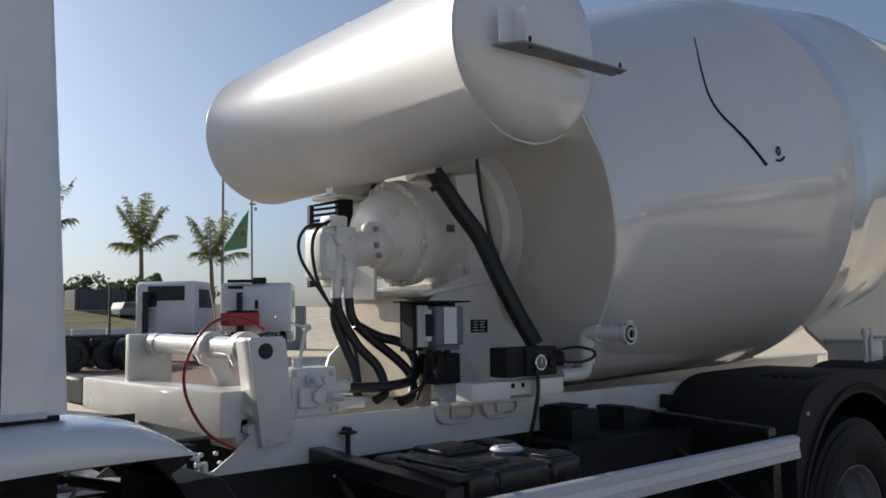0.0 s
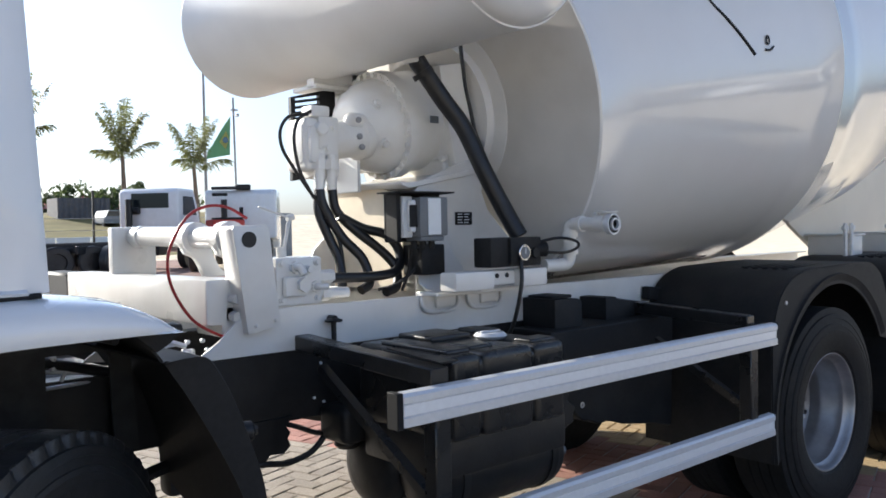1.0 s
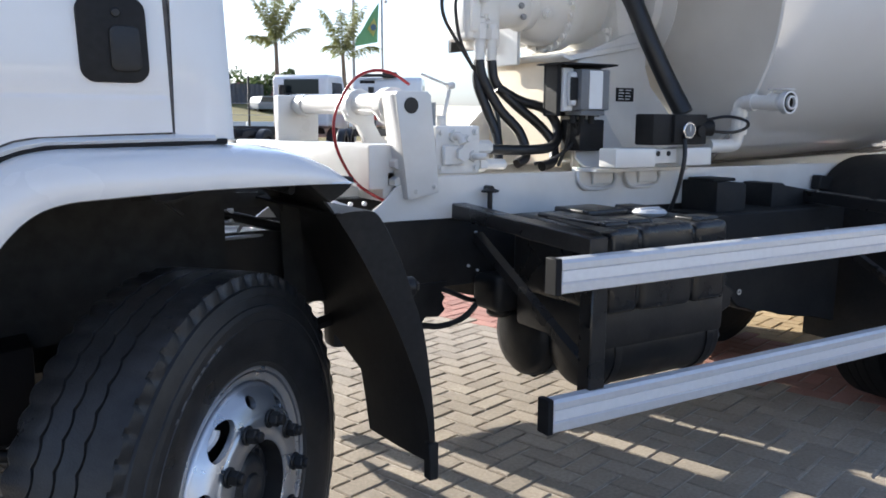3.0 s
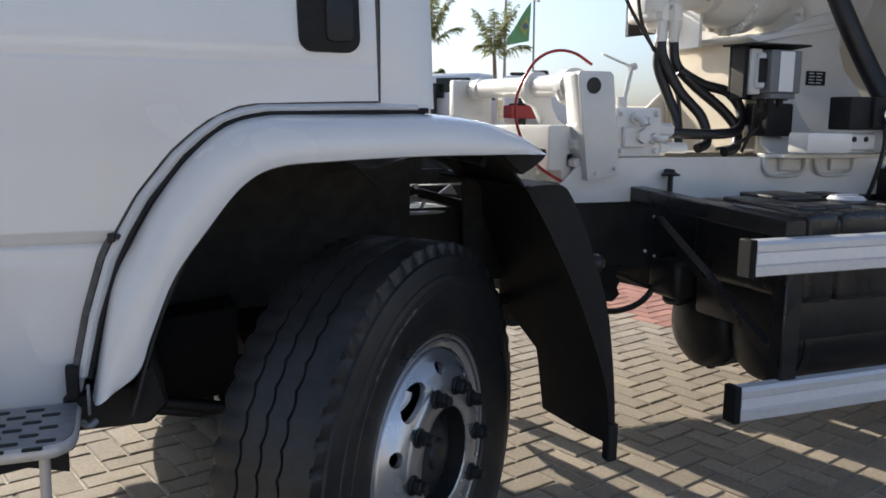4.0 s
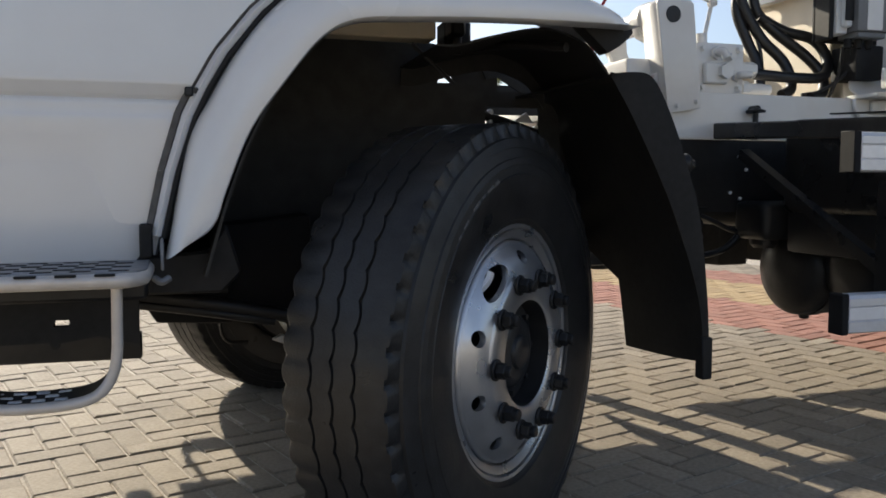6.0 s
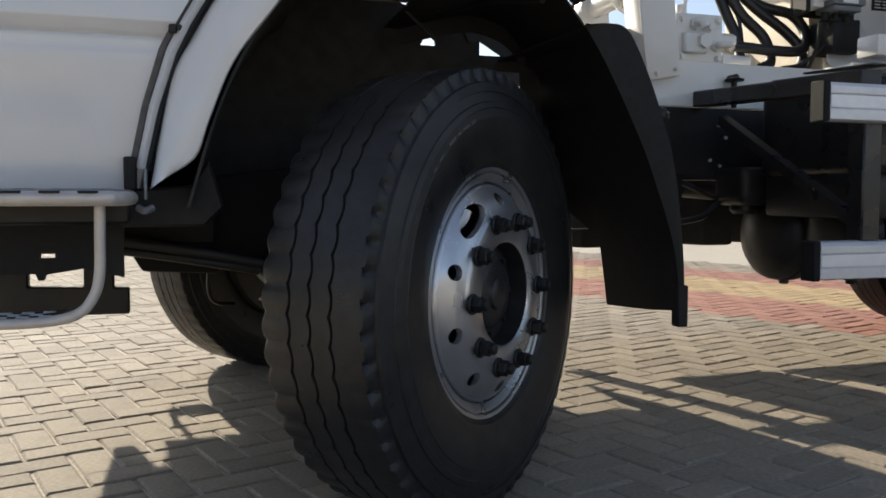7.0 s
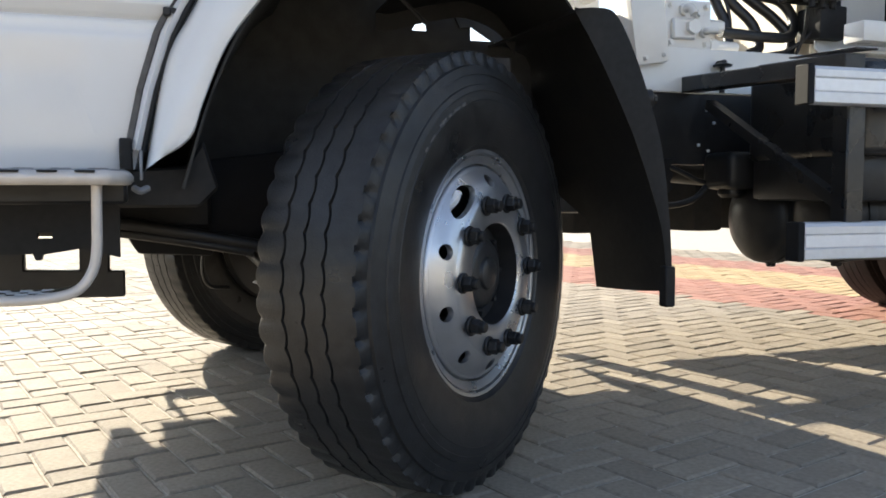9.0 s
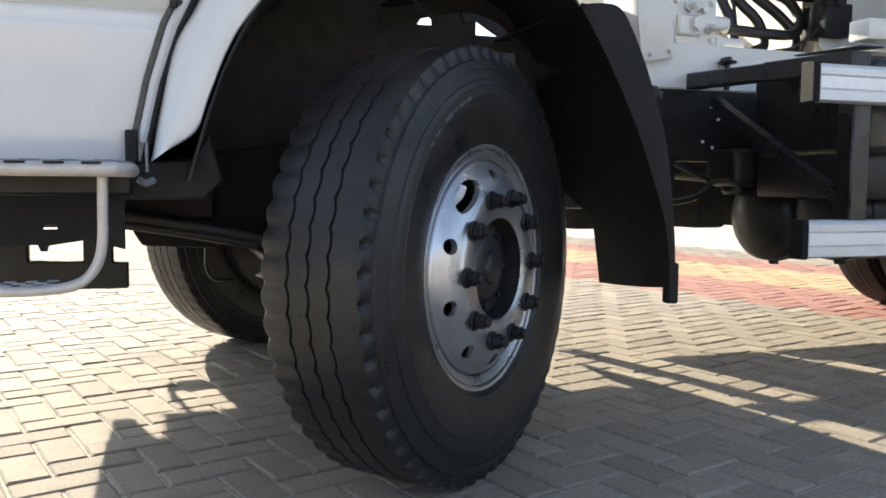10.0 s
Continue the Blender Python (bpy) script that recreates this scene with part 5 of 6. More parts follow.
lug = part("support_bracket", channel(0.722), MWHITE, truck, "white folded support bracket")
part("bracket_hole", cyl((-0.045, 0.7215, 1.401), (-0.045, 0.7195, 1.401), 0.026, 28), BLACKS, lug)
for x, z in ((0.045, 1.135), (-0.025, 1.12)):
    part("bracket_bolt", hexbolt((x, 0.721, z), (0, -1, 0), 0.0065, 0.01), MWHITE, lug)
part("support_bracket", joined(box(-0.14, 0.04, 1.68, 1.73, 1.22, 1.452, 0.01, 2)), MWHITE, truck)
part("cross_tube", joined(cyl((-0.045, 0.735, 1.405), (-0.045, 1.70, 1.415), 0.038, 28, 0.004), ring((-0.045, 0.84, 1.405), (0, 1, 0), 0.036, 0.058, 0.05), ring((-0.045, 1.10, 1.405), (0, 1, 0), 0.036, 0.058, 0.05), ring((-0.045, 1.58, 1.41), (0, 1, 0), 0.036, 0.045, 0.06)), MWHITE, truck, "white round cross tube")
for y in (0.85, 1.11):
    part("tube_lug", prism([(-0.015, 1.265), (-0.03, 1.30), (-0.05, 1.335), (-0.085, 1.35), (-0.103, 1.39), (-0.09, 1.442), (-0.045, 1.463), (0.0, 1.445), (0.015, 1.40), (0.02, 1.34), (0.045, 1.295), (0.09, 1.265)], "y", y, y + 0.035, 0.006, 2), MWHITE, truck)
part("cross_beam", joined(prism([(0.80, 1.125), (2.2, 1.12), (2.2, 1.258), (0.80, 1.275)], "x", -0.16, -0.04, 0.012, 2), box(-0.11, 0.0, 0.80, 1.0, 1.08, 1.2, 0.02, 2)), MWHITE, truck, "white box beam across the frame")
part("beam_end", box(-0.158, -0.042, 2.202, 2.6, 1.128, 1.25, 0.012), BLACKP, truck)
for z in (1.21, 1.15, 1.10):
    part("beam_bolt", cyl((-0.07, 0.80, z), (-0.07, 0.76, z), 0.018, 6), MWHITE, truck)
# White discs stand for small bright spots of light on the rail.
for x, z in ((0.24, 0.964), (0.27, 0.922), (0.21, 0.846), (0.249, 0.827)):
    part("frame_rivet", cyl((x, 0.7645, z), (x, 0.759, z), 0.0055, 10), PAPER, truck)
# far side: guard rails, and unseen blocks added to shape the ground's sun strips
for x0, x1, z0 in ((0.0, 0.53, 0.5), (0.63, 0.984, 0.5), (1.012, 1.93, 0.5)):
    part("side_locker", prism([(x0, 2.36), (x0 + 0.196, 1.66), (x1, 1.66), (x1, 2.36)], "z", z0, 0.97, 0.02, 2), BLACKP, truck)
# Unseen cylinder added to keep sun off the ground behind the far wheel.
part("muffler", lathe([(0, 0), (0, 0.19), (0.02, 0.22), (0.42, 0.22), (0.44, 0.19), (0.44, 0)], (-0.72, 1.82, 0.68), (1, 0, 0), 32), BLACKS, truck, "unseen black cylinder added to block low sun")
part("rail_bracket", prism([(-0.34, 0.83), (0.0, 0.83), (0.0, 1.0), (-0.17, 1.0), (-0.17, 0.93), (-0.34, 0.93)], "y", 2.365, 2.38), BLACKS, truck)
part("locker_post", box(-0.22, -0.13, 2.3, 2.36, 0.38, 1.03, 0.006), BLACKS, truck)
for y, z0, h in ((0.0, 0.904, 0.096), (0.018, 0.516, 0.097)):
    part("guard_rail", mirror(prism(rail_profile(y, z0, h), "x", 0.0 if z0 > 0.8 else 0.55, 2.0)), ALU, truck, "ribbed aluminium side guard rail")
linkage = joined(tube([(-0.67, 0.76, 1.05), (-0.58, 0.76, 1.04), (-0.5, 0.78, 1.02)], 0.007, 8), tube([(-0.66, 0.75, 1.005), (-0.48, 0.78, 1.005)], 0.006, 8), cyl((-0.64, 0.75, 1.05), (-0.64, 0.75, 1.095), 0.010, 14, 0.004), tube([(-0.62, 0.75, 1.02), (-0.59, 0.76, 1.07)], 0.006, 8))
part("linkage", linkage, ALU, truck, "bare metal linkage rods")
part("linkage", joined(tube([(-0.274, 0.85, 1.087), (-0.21, 0.85, 1.063)], 0.0085, 8), tube([(-0.33, 0.85, 1.045), (-0.284, 0.85, 1.067), (-0.247, 0.85, 1.071)], 0.005, 8), tube([(-0.267, 0.85, 1.02), (-0.257, 0.85, 1.056)], 0.008, 8), tube([(-0.3, 0.85, 1.029), (-0.187, 0.85, 1.022)], 0.007, 8), tube([(-0.28, 0.86, 1.012), (-0.187, 0.86, 1.008)], 0.005, 8)), ALU, truck, "bare metal linkage rods")
part("linkage_joint", joined(cyl((-0.192, 0.85, 1.01), (-0.196, 0.85, 1.052), 0.015, 12, 0.004), cyl((-0.225, 0.845, 1.046), (-0.205, 0.845, 1.046), 0.01, 10, 0.002)), ALU, truck)
# Highlights on the linkage, painted as small white discs.
for x, z in ((-0.203, 1.076), (-0.152, 1.075), (-0.137, 1.043), (-0.112, 1.045)):
    part("fitting_cap", cyl((x, 0.86, z), (x, 0.845, z), 0.0075, 10, 0.002), PAPER, truck)
part("cap_stud", joined(cyl((0.276, 0.755, 1.118), (0.276, 0.72, 1.118), 0.012, 12), lathe([(0, 0), (0.002, 0.03), (0.008, 0.032), (0.02, 0.0)], (0.276, 0.73, 1.105), (0, 0, 1), 20), cyl((0.276, 0.73, 1.02), (0.276, 0.73, 1.11), 0.009, 10)), BLACKS, truck)
for x in (0.69, 0.93):
    part("u_clamp", joined(tube([(x, 0.752, 1.165), (x + 0.005, 0.745, 1.125), (x + 0.04, 0.744, 1.102), (x + 0.15, 0.744, 1.102), (x + 0.185, 0.745, 1.125), (x + 0.19, 0.752, 1.165)], 0.008, 8), box(x + 0.07, x + 0.17, 0.742, 0.756, 1.115, 1.163, 0.012, 3)), MWHITE, truck)

# -- manifold --
mani = part("manifold", joined(box(0.09, 0.27, 0.79, 0.90, 1.17, 1.335, 0.008, 2), box(0.11, 0.20, 0.77, 0.79, 1.20, 1.27, 0.006), cyl((0.27, 0.83, 1.26), (0.34, 0.83, 1.26), 0.024, 6), cyl((0.27, 0.85, 1.20), (0.42, 0.85, 1.195), 0.02, 14, 0.003), cyl((0.30, 0.85, 1.198), (0.33, 0.85, 1.197), 0.028, 6), cyl((0.18, 0.79, 1.24), (0.18, 0.75, 1.24), 0.026, 6), cyl((0.14, 0.84, 1.335), (0.14, 0.84, 1.37), 0.018, 14)), MWHITE, truck, "white painted hydraulic manifold")
part("elbow", joined(tube([(0.16, 0.79, 1.30), (0.16, 0.75, 1.30), (0.165, 0.735, 1.275)], 0.014, 10), cyl((0.16, 0.79, 1.30), (0.16, 0.775, 1.30), 0.022, 6)), MWHITE, mani)
part("elbow", joined(tube([(0.24, 0.79, 1.23), (0.24, 0.76, 1.23), (0.27, 0.75, 1.23)], 0.012, 10), cyl((0.24, 0.79, 1.23), (0.24, 0.775, 1.23), 0.02, 6)), MWHITE, mani)
part("plug", hexbolt((0.215, 0.79, 1.29), (0, -1, 0), 0.012, 0.02), MWHITE, mani)
part("lever", joined(tube([(0.15, 0.84, 1.36), (0.175, 0.84, 1.47)], 0.007, 8), cyl((0.165, 0.84, 1.47), (0.19, 0.84, 1.475), 0.012, 8), tube([(0.18, 0.84, 1.47), (0.05, 0.83, 1.51)], 0.004, 6)), MWHITE, mani)
for x, z in ((0.11, 1.19), (0.25, 1.19), (0.11, 1.315), (0.25, 1.315)):
    part("manifold_bolt", hexbolt((x, 0.79, z), (0, -1, 0), 0.009, 0.012), MWHITE, mani)

# -- water tank --
R = 0.336
tp = [(0.0, 0.0), (-0.003, 0.334), (-0.003, 0.3375), (0.004, 0.3375), (0.006, R), (0.9, R), (1.826, R), (1.828, 0.3375), (1.834, 0.3375), (1.836, 0.331), (1.85, 0.312), (1.875, 0.265), (1.895, 0.19), (1.905, 0.1), (1.908, 0.0)]
wt = part("water_tank", lathe(tp, (0.692, 0.248, 2.427), (0, 1, 0), 128), TANKP, truck, "white cylindrical water tank")
part("tank_end", lathe([(-0.125, 0.0), (-0.121, 0.09), (-0.110, 0.17), (-0.094, 0.235), (-0.074, 0.283), (-0.05, 0.312), (-0.026, 0.3265), (-0.0035, 0.331)], (0.692, 0.248, 2.427), (0, 1, 0), 128), DRUMP, wt, "glossy white dished tank end")
part("tank_shelf", prism([(0.43, 0.14), (0.48, 0.05), (0.99, 0.045), (1.0, 0.12)], "z", 2.350, 2.357, 0.001), STEPM, wt, "bare steel shelf on the tank end")
part("shelf_plate", joined(box(0.43, 0.498, 0.105, 0.111, 2.358, 2.47, 0.001), box(0.494, 0.500, 0.05, 0.1045, 2.358, 2.475, 0.001)), WHITE, wt)
for x in (0.53, 0.985):
    part("shelf_screw", cyl((x, 0.07, 2.345), (x, 0.07, 2.385), 0.005, 8), BLACKS, wt)
part("tank_saddle", joined(prism([(0.66, 2.05), (0.95, 2.09), (0.95, 2.22), (0.87, 2.15), (0.76, 2.105), (0.66, 2.10)], "y", 1.42, 1.48, 0.003), box(0.86, 0.94, 1.42, 1.48, 1.68, 2.13, 0.004)), MWHITE, truck)
part("tank_fitting", cyl((0.62, 1.2, 2.745), (0.62, 1.2, 2.768), 0.03, 20, 0.004), TANKP, wt)

# -- rear supports --
for x in (3.95, 4.62):
    part("rear_post", joined(box(x, x + 0.16, 0.50, 0.78, 1.162, 1.32, 0.012, 2), box(x - 0.015, x + 0.175, 0.49, 0.79, 1.32, 1.332, 0.003)), MWHITE, truck, "white rear support block")
for x in (3.83, 3.915, 4.49):
    part("stud", joined(cyl((x, 0.49, 1.17), (x, 0.49, 1.40), 0.012, 10), cyl((x, 0.49, 1.36), (x, 0.49, 1.385), 0.022, 6)), ALU, truck)
part("rear_pedestal", prism([(4.21, 1.17), (3.72, 1.415), (4.62, 1.63), (5.4, 1.90), (5.6, 1.17)], "y", 0.80, 0.83, 0.003), CREAMP, truck, "white rear drum pedestal plate")
part("rear_pedestal", joined(prism([(5.90, 1.12), (5.34, 1.433), (5.7, 1.75), (6.3, 2.0), (6.6, 1.12)], "y", 1.57, 1.60, 0.003), prism([(0.83, 1.17), (1.57, 1.17), (1.57, 1.75), (0.83, 1.75)], "x", 6.3, 6.32, 0.003)), MWHITE, truck, "white rear drum pedestal")

# ---- background, far things ----
def palm(name, x, y, h, lean, seed, z0=0.0):
    rnd = random.Random(seed)
    t = thing(name, "slender young palm tree beside the yard", "palm tree", (x, y, z0), "palms")
    top = vec(x + lean, y, z0 + h)
    part("trunk", tube([(x, y, z0 - 0.1), (x + lean * 0.3, y, z0 + h * 0.5), top], lambda f: 0.15 - 0.07 * f, 10), BARK, t)
    bm = bmesh.new()
    for k in range(14):
        a = k * 2.4 + rnd.uniform(-0.35, 0.35)
        rise = rnd.uniform(1.08, 1.45) if k < 11 else rnd.uniform(0.5, 0.8)
        L = rnd.uniform(2.1, 2.9) if k < 11 else rnd.uniform(1.4, 2.3)
        d = vec(math.cos(a), math.sin(a), 0)
        side = d.cross(vec(0, 0, 1))
        droop = rnd.uniform(0.1, 0.75) if k < 11 else rnd.uniform(0.5, 1.3)
        p, pts = top + vec(0, 0, -0.15), []
        for i in range(23):
            pts.append(p.copy())
            tilt = rise - droop * (i / 22) ** 1.8
            p = p + (d * math.cos(tilt) + vec(0, 0, math.sin(tilt))) * (L / 22)
        for i in range(1, 23):
            w = (pts[i] - pts[i - 1]).normalized()
            ln0 = 0.78 * math.sin(math.pi * (0.12 + 0.74 * i / 22)) * (i > 3)
            for s in (-1, 1):
                for u in (0.0, 0.25, 0.5, 0.75):
                    if rnd.random() < 0.3:
                        continue
                    q = pts[i] - (pts[i] - pts[i - 1]) * u
                    ln = ln0 * rnd.uniform(0.6, 1.1)
                    e = q + (side * s * rnd.uniform(0.3, 0.75) + w * rnd.uniform(0.2, 0.75)) * ln + vec(0, 0, -ln * rnd.uniform(0.1, 0.9))
                    mid = q.lerp(e, 0.5) + vec(0, 0, 0.07 * ln)
                    bm.faces.new([bm.verts.new(v) for v in (q, q + w * 0.02, mid + w * 0.022, e, mid - w * 0.018)])
            bm.faces.new([bm.verts.new(v) for v in (pts[i - 1] + side * 0.02, pts[i - 1] - side * 0.02, pts[i] - side * 0.016, pts[i] + side * 0.016)])
    part("crown", bm, LEAF, t)


palm("palm_tree", 11.85, 34.0, 4.6, -0.05, 3)
palm("palm_tree", 15.15, 34.0, 4.25, -0.15, 5)
palm("palm_tree", 7.4, 33.0, 5.0, -0.1, 8)

fp = thing("flagpole", "tall grey pole with a green flag hanging from it", "flagpole", (18.4, 40, 0))
part("pole", tube([(18.4, 40, 0), (18.4, 40, 12)], lambda f: 0.1 - 0.04 * f, 10), POLE, fp)
flag = [[(18.45 + 1.45 * u + 0.05 * v, 40 - 0.12 * math.sin(u * 5 + v), 5.2 + 0.30 * u + (1.9 + 0.2 * u) * v * (0.22 + 0.78 * u)) for u in [i / 12 for i in range(13)]] for v in [j / 8 for j in range(9)]]
part("flag", strip(flag, 0.01), FLAG_G, fp, "green flag with a yellow rhombus and blue disc")
part("rhombus", prism([(19.15, 6.15), (19.55, 6.75), (19.72, 6.3), (19.5, 5.75)], "y", 39.80, 39.805), FLAG_Y, fp)
part("disc", cyl((19.5, 39.80, 6.25), (19.5, 39.79, 6.25), 0.17, 20), FLAG_B, fp)
lp = thing("lamp_pole", "thin grey lamp pole", "pole", (20.2, 40, 0))
part("pole", tube([(20.2, 40, 0), (20.1, 40, 8.6)], 0.06, 8), POLE, lp)
part("bracket", joined(box(19.95, 20.35, 39.9, 40.1, 7.9, 7.98, 0.01), box(20.25, 20.4, 39.9, 40.1, 7.6, 7.75, 0.01)), POLE, lp)


def parked_truck(x, y, turn, name, label, half=1.15, window=True):
    """A far cab truck: origin on the ground below the back of its cab; it points along its own +x."""
    t = thing(name, label, "truck", (0, 0, 0), "parked trucks")
    cabp = part("cab", joined(prism([(0, 1.05), (0, 2.85), (0.15, 3.0), (1.45, 3.0), (1.95, 2.05), (2.05, 1.0), (1.9, 0.6), (1.3, 0.6), (1.2, 0.95), (0.4, 1.05)], "y", -half, half, 0.13, 3)), WHITE, t)
    if window:
        part("rear_window", box(-0.012, 0.004, -0.8, 0.65, 2.27, 2.82, 0.002), GLASS, cabp)
        part("intake_pipe", joined(tube([(-0.12, 0.7, 1.3), (-0.12, 0.7, 2.05), (-0.10, 0.62, 2.16), (-0.10, 0.3, 2.18)], 0.13, 10)), BLACKS, t)
    else:
        part("roof_bar", joined(box(-0.2, 0.1, 0.1, 1.1, 3.0, 3.12, 0.03), box(-0.1, 0.2, -0.4, 0.2, 2.98, 3.2, 0.04)), BLACKS, t)
        part("side_grille", box(-0.012, 0.004, 0.5, 1.1, 2.75, 2.87, 0.002), BLACKP, cabp)
        part("step_slot", box(-0.012, 0.004, -0.1, 0.05, 1.95, 2.3, 0.002), BLACKP, cabp)
    for s in (-1, 1):
        part("side_window", prism([(0.45, 2.0), (0.45, 2.7), (1.35, 2.7), (1.65, 2.0)], "y", s * (half + 0.002), s * (half + 0.008)), GLASS, cabp)
    part("windscreen", prism([(-1.0, 0.0), (1.0, 0.0), (0.9, 0.9), (-0.9, 0.9)], "x", 0, 0.01), GLASS, cabp).matrix_basis = Matrix.Translation((1.96, 0, 2.08)) @ Matrix.Rotation(radians(-28), 4, "Y")
    part("chassis", joined(box(-5.5, 1.6, -0.45, -0.35, 0.75, 1.0, 0.01), box(-5.5, 1.6, 0.35, 0.45, 0.75, 1.0, 0.01), *[box(-x0 - 0.1, -x0, -0.4, 0.4, 0.8, 0.95, 0.01) for x0 in (0.5, 2.0, 3.5, 5.2)], box(-1.2, -0.4, -0.95, -0.5, 0.55, 1.0, 0.03), cyl((-0.3, 0.6, 1.0), (-0.3, 0.6, 2.6), 0.12, 14)), BLACKS, t)
    for wx in (0.95, -3.3, -4.6):
        for s in (-1, 1):
            part("wheel", joined(lathe([(-0.14, 0.28), (-0.14, 0.45), (-0.1, 0.5), (0.1, 0.5), (0.14, 0.45), (0.14, 0.28), (0.05, 0.27), (0.05, 0)], (wx, s * 0.98, 0.5), (0, s, 0), 28)), RUBBER, t)
    t.matrix_basis = pose(x, y, 0, 0, 0, turn)
    return t


first = parked_truck(10.7, 28.6, 42, "parked_truck", "white flatbed truck parked far across the yard")
parked_truck(14.35, 28.4, 55, "parked_truck", "white cab truck parked beside another far across the yard", 1.4, False)
rb = thing("red_crate", "red plastic crate on a parked truck", "crate", (13.3, 27.6, 1.0))
part("body", box(12.65, 13.95, 27.3, 28.0, 1.3, 1.8, 0.03), REDB, rb)
part("post", box(13.2, 13.4, 27.5, 27.7, 0, 1.3, 0.01), BLACKS, rb)
part("cover", box(12.9, 13.9, 27.3, 28.0, 1.8, 1.88, 0.02), BLACKP, rb)

fb = thing("flatbed_trailer", "dark empty flatbed trailer standing in the yard", "trailer", (6.5, 26, 0))
part("bed", joined(box(2.0, 8.6, 25.2, 25.35, 0.8, 1.08, 0.01), box(2.0, 8.6, 26.3, 26.45, 0.8, 1.08, 0.01), *[box(2.2 + i, 2.35 + i, 25.35, 26.3, 0.85, 1.05, 0.005) for i in range(7)]), BLACKS, fb)
for x in (3.4, 6.4, 7.5):
    part("wheel", lathe([(-0.14, 0.28), (-0.14, 0.45), (-0.1, 0.5), (0.1, 0.5), (0.14, 0.45), (0.14, 0.28), (0.05, 0.27), (0.05, 0)], (x, 25.0, 0.5), (0, -1, 0), 28), RUBBER, fb)

ct = thing("shipping_container", "grey corrugated container standing in the yard", "container", (20.5, 36, 0), "containers")
part("body", prism([(19.7, 37.0), *[(19.7 + 0.05 * i, 35.5 - (0.03 if i % 4 in (1, 2) else 0)) for i in range(25)], (20.9, 37.0)], "z", 0.0, 2.2), CONTAINER, ct)
kerb = thing("field_kerb", "low whitewashed kerb along the edge of the field", "kerb", (18, 47, 0.9))
for i in range(9):
    part("kerb_stone", box(9.0 + 1.9 * i, 10.84 + 1.9 * i, 47.0, 47.2, 0.75, 1.13, 0.02), WHITE if i % 3 else PAPER, kerb)
for x, y, z, m, lab in ((23.5, 75.9, 3.0, POLE, "small silver car parked far off by the field"), (19.1, 56.0, 1.78, CONTAINER, "small grey car parked far off by the field")):
    c = thing("parked_car", lab, "car", (x, y, z), "parked cars")
    part("body", prism([(x - 1.0, z + 0.25), (x - 0.98, z + 0.8), (x - 0.8, z + 0.9), (x - 0.6, z + 1.4), (x - 0.45, z + 1.47), (x + 0.45, z + 1.47), (x + 0.6, z + 1.4), (x + 0.8, z + 0.9), (x + 0.98, z + 0.8), (x + 1.0, z + 0.25)], "y", y - 0.6, y + 2.6, 0.08, 2), m, c)
    part("window", prism([(x - 0.72, z + 0.93), (x - 0.55, z + 1.38), (x + 0.55, z + 1.38), (x + 0.72, z + 0.93)], "y", y - 0.615, y - 0.605), GLASS, c)
    for sx in (-0.8, 0.8):
        part("wheel", cyl((x + sx - 0.1, y, z + 0.28), (x + sx + 0.1, y, z + 0.28), 0.3, 18, 0.03), RUBBER, c)
    c.scale = (0.75, 0.75, 0.75)

c2 = thing("shipping_container", "dark blue-grey corrugated container standing far off on the field", "container", (18.8, 61.5, 2.3), "containers")
part("body", prism([(17.0, 63.5), *[(17.0 + 0.0925 * i, 61.0 - (0.08 if i % 4 in (1, 2) else 0)) for i in range(41)], (20.7, 63.5)], "z", 2.0, 3.9), DARKWALL, c2)
shed = thing("far_shed", "long low shed with a faded red sheet roof", "shed", (28, 91, 3.0))
part("roof", prism([(90.0, 3.95), (92.0, 4.5), (94.0, 3.95), (94.0, 3.88), (92.0, 4.42), (90.0, 3.88)], "x", 16, 32.5), ROOFR, shed)
part("wall", box(16.2, 32.3, 91.9, 92.1, 3.0, 4.38, 0), CONTAINER, shed)
for i in range(12):
    part("post", box(16.3 + 1.44 * i, 16.45 + 1.44 * i, 90.2, 90.35, 3.0, 3.9, 0), POLE, shed)
fence = thing("fence", "thin wire fence with dark posts along the field", "fence", (8, 40, 0))
for i in range(11):
    part("post", box(-4 + 2.4 * i, -3.9 + 2.4 * i, 41, 41.1, 0.2, 3.5 if i == 7 else 2.3, 0.01), BLACKS, fence)
for z in (0.9, 1.5, 2.1):
    part("wire", tube([(-4, 41, z), (21, 41, z)], 0.02, 4), POLE, fence)


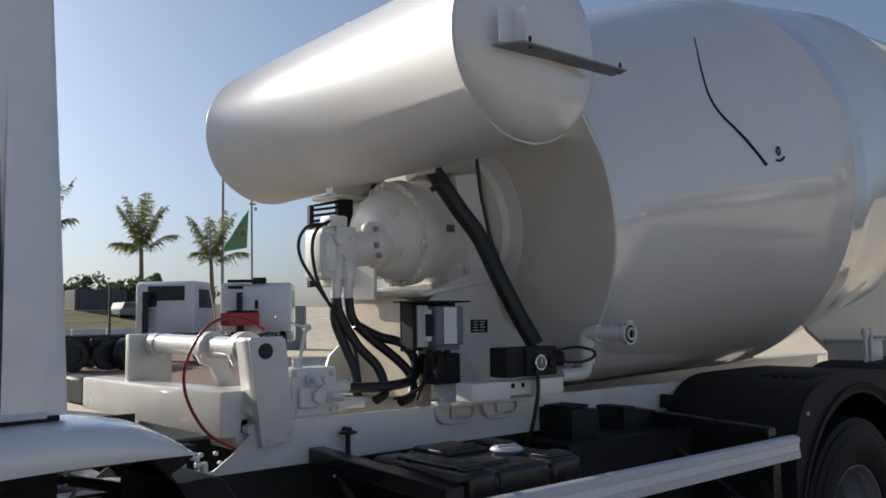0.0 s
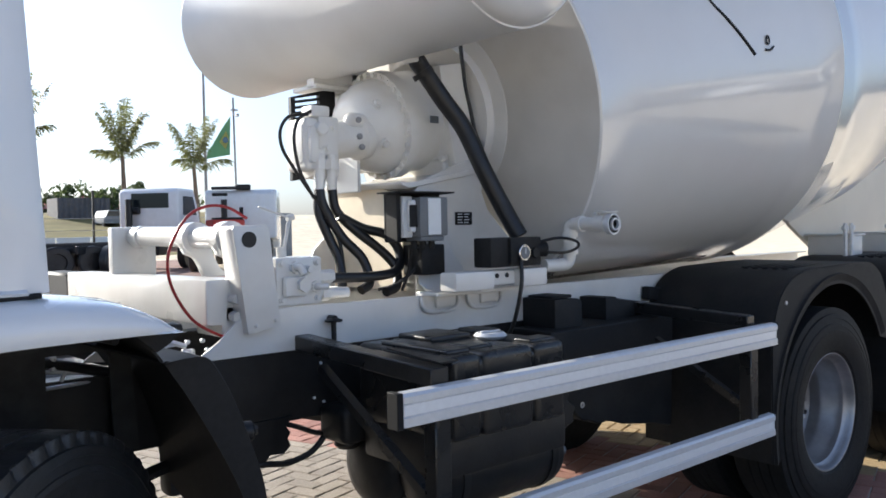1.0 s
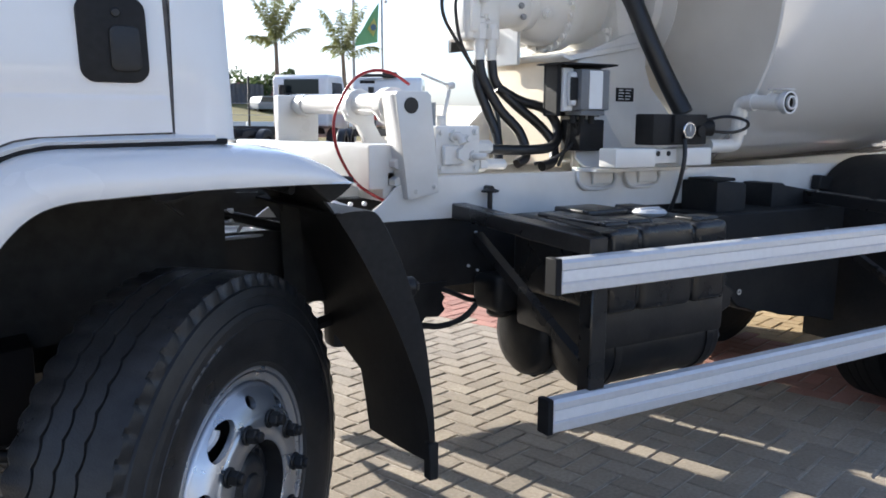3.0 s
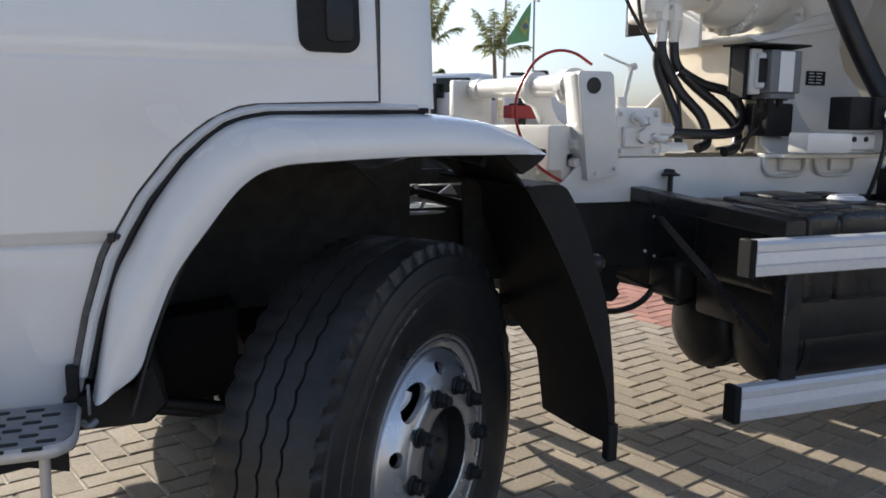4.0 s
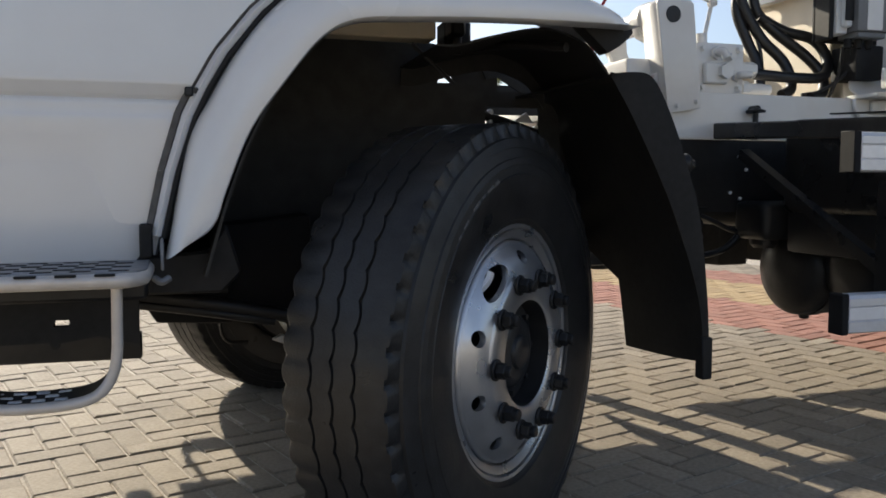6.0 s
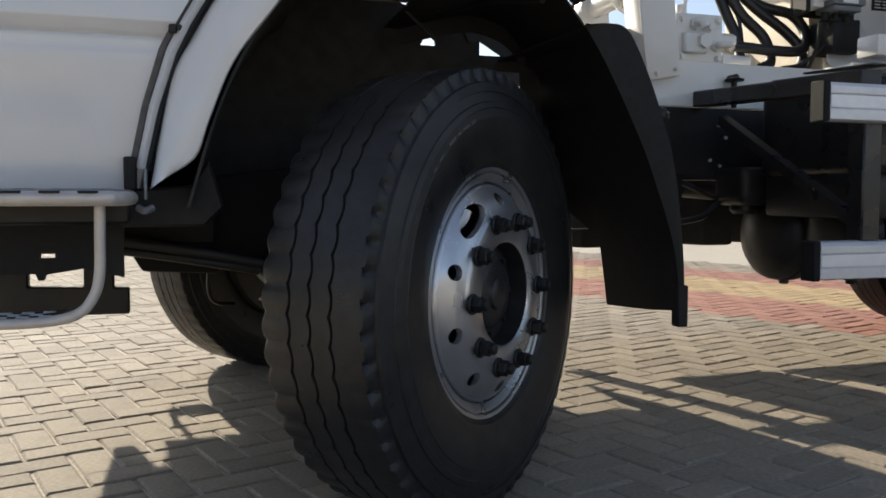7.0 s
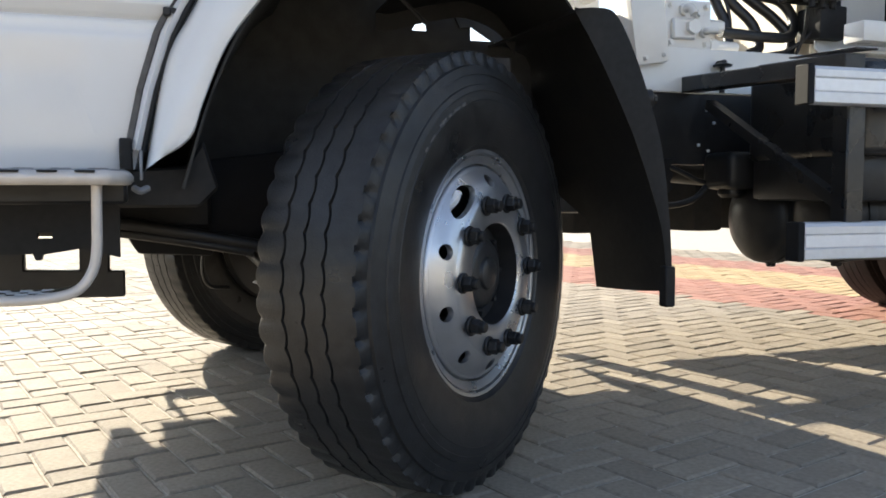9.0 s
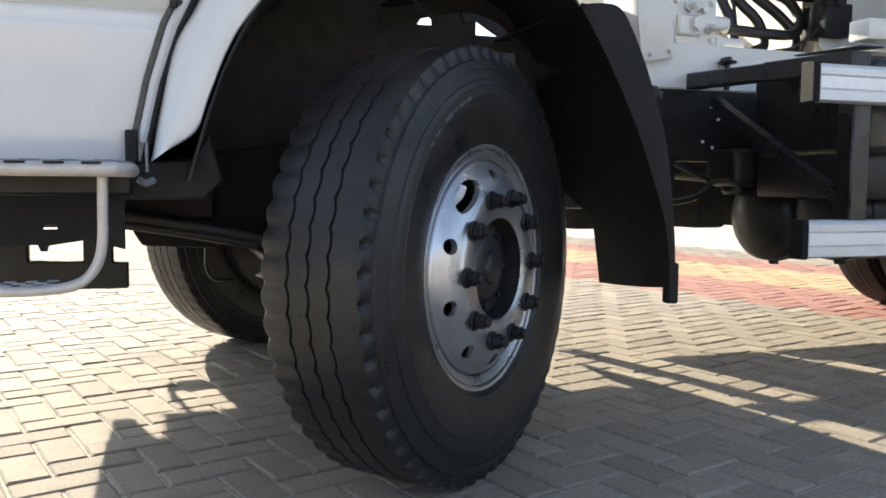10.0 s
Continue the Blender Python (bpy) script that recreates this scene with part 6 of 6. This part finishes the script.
def far_tree(x, y, z0, h, w, mat, seed):
    rnd = random.Random(seed)
    t = thing("far_tree", "distant bushy tree at the field's edge" if mat is FOLIAGE else "distant tree with pink blossom", "tree", (x, y, z0), "far trees")
    bms = [tube([(x, y, z0 - 0.2), (x + 0.1, y, z0 + h * 0.35), (x, y, z0 + h * 0.7)], lambda f: 0.22 * h / 5 * (1 - 0.7 * f), 8)]
    for k in range(4):
        a = rnd.uniform(0, 6.28)
        bms.append(tube([(x, y, z0 + h * 0.4), (x + math.cos(a) * w * 0.35, y + math.sin(a) * w * 0.35, z0 + h * 0.7)], 0.05 * h / 5, 6))
    part("trunk", joined(*bms), BARK, t)
    bm = bmesh.new()
    cl = [(rnd.gauss(0, 0.3) * w, rnd.gauss(0, 0.3) * w, z0 + h * rnd.uniform(0.35, 0.95), rnd.uniform(0.12, 0.26) * w) for _ in range(16)]
    for cx, cy, cz, cr in cl:
        for _ in range(60):
            d = vec(rnd.gauss(0, 1), rnd.gauss(0, 1), rnd.gauss(0, 0.8)).normalized() * cr * rnd.uniform(0.6, 1.1)
            p = vec(x + cx, y + cy, cz) + d
            e1, e2 = vec(rnd.uniform(-1, 1), rnd.uniform(-1, 1), rnd.uniform(-1, 1)) * 0.05 * w, vec(rnd.uniform(-1, 1), rnd.uniform(-1, 1), rnd.uniform(-1, 1)) * 0.05 * w
            bm.faces.new([bm.verts.new(v) for v in (p - e1, p + e2, p + e1, p - e2)])
    part("crown", bm, mat, t)


for i, (x, y, h, w, m) in enumerate(((28.2, 95, 3.6, 3.4, FOLIAGE), (33.6, 93, 2.0, 3.0, BLOSSOM), (31.5, 92, 2.6, 5.0, FOLIAGE), (35.3, 95, 4.4, 3.0, FOLIAGE), (22.0, 92, 2.4, 4.0, FOLIAGE), (29.6, 94, 2.2, 3.0, BLOSSOM), (25.2, 93, 2.0, 4.4, FOLIAGE), (40.5, 95, 2.4, 5.0, FOLIAGE), (38.0, 93, 2.6, 5.0, FOLIAGE), (18.0, 94, 2.5, 5.0, FOLIAGE), (13.0, 95, 3.0, 5.0, FOLIAGE))):
    far_tree(x, y, 3.05, h, w, m, 20 + i)

# Shed and two truck copies, unseen, added for the drum's paint to reflect.
back = thing("long_shed", "unseen long dark shed with a pale roof edge, added for reflections", "shed", (20, -34, 0))
part("wall", box(-30, 70, -44, -34, -0.03, 4.2, 0), DARKWALL, back)
part("fascia", box(-30.2, 70.2, -33.99, -33.8, 3.9, 4.5, 0), WALLC, back)
part("roof", prism([(-33.8, 4.5), (-39, 6.0), (-44.2, 4.5)], "x", -30.2, 70.2), CONTAINER, back)
for o in (copy_thing(first, pose(13, -19, 0, 0, 0, 170)), copy_thing(first, pose(24, -22, 0, 0, 0, 185))):
    tagged(o, "unseen copy of the white flatbed truck, added for reflections")
# ---- block paving, herringbone ----
A = 0.105
GAP = 0.007


def paver_kind(p):
    u = p.dot(PU)
    return 1 if 2.42 < u < 3.4 or 4.4 < u < 5.08 else 2 if 3.4 <= u <= 4.4 else 0


def paver_shape(L, W):
    c, h = 0.006, 0.03
    a, b = L / 2, W / 2
    top = [(-a + c, -b + c, 0), (a - c, -b + c, 0), (a - c, b - c, 0), (-a + c, b - c, 0)]
    mid = [(-a, -b, -c * 0.8), (a, -b, -c * 0.8), (a, b, -c * 0.8), (-a, b, -c * 0.8)]
    bot = [(x, y, -h) for x, y, _ in mid]
    f = [(0, 1, 2, 3)] + [(i + 4, (i + 1) % 4 + 4, (i + 1) % 4, i) for i in range(4)] + [(i + 8, (i + 1) % 4 + 8, (i + 1) % 4 + 4, i + 4) for i in range(4)]
    return top + mid + bot, f


PVERTS, PFACES = paver_shape(2 * A - GAP, A - GAP)
PMATS = (PAVER, PAVER_R, PAVER_Y)
PNAMES = ("paver", "red_paver", "yellow_paver")
rng = np.random.default_rng(4)
paving = thing("pavement", "herringbone block paving in grey with red and yellow bands", "pavement", (0, 0, 0), kind="structure")
singles = []
for m in PMATS:
    me = bpy.data.meshes.new("paver")
    me.from_pydata(PVERTS, [], PFACES)
    me.materials.append(m)
    singles.append(me)
verts, faces, near_list = [[], [], []], [[], [], []], []
PV0 = np.array(PVERTS)
for j in range(-75, 145):
    for c in range(-75, 145):
        o = (c - j) % 4
        if o not in (0, 3):
            continue
        hor = o == 0
        cu, cv = ((c + 1) * A, (j + 0.5) * A) if hor else ((c + 0.5) * A, (j + 1) * A)
        p = PU * cu + PV * cv
        if not (-4.5 < p.x < 8.5 and -3.2 < p.y < 11.5) or cu > 5.9:
            continue
        turn = PA + (0 if hor else math.pi / 2) + rng.normal(0, 0.006)
        z = rng.normal(0, 0.0012)
        kind = paver_kind(p)
        if -2.35 < p.x < -0.35 and -0.55 < p.y < 1.55 and len(near_list) < 300:
            near_list.append((p, turn, z, kind))
            continue
        ca, sa = math.cos(turn), math.sin(turn)
        q = PV0 @ np.array(((ca, sa, 0), (-sa, ca, 0), (0, 0, 1))) + np.array((p.x, p.y, z))
        q[:, 2] += (PV0[:, 0] * rng.normal(0, 0.008) + PV0[:, 1] * rng.normal(0, 0.01))
        base = len(verts[kind]) * 12
        verts[kind].append(q)
        faces[kind] += [tuple(i + base for i in f) for f in PFACES]
for k in range(3):
    me = bpy.data.meshes.new(PNAMES[k] + "_field")
    me.from_pydata(np.concatenate(verts[k]).tolist(), [], faces[k])
    me.materials.append(PMATS[k])
    ob = new(PNAMES[k] + "_field", me)
    ob.parent = paving
    tagged(ob, kind="stuff")
for p, turn, z, kind in near_list:
    ob = new(PNAMES[kind], singles[kind])
    ob.parent = paving
    ob.matrix_basis = Matrix.Translation((p.x, p.y, z)) @ Matrix.Rotation(turn, 4, "Z") @ Matrix.Rotation(rng.normal(0, 0.008), 4, "X") @ Matrix.Rotation(rng.normal(0, 0.006), 4, "Y")
solid("joint_bed", prism([(-4.7, -3.4), (8.6, -3.4), (8.6, 11.7), (-4.7, 11.7)], "z", -0.029, -0.0065), SAND, "dark sand in the joints of the paving", kind="structure")
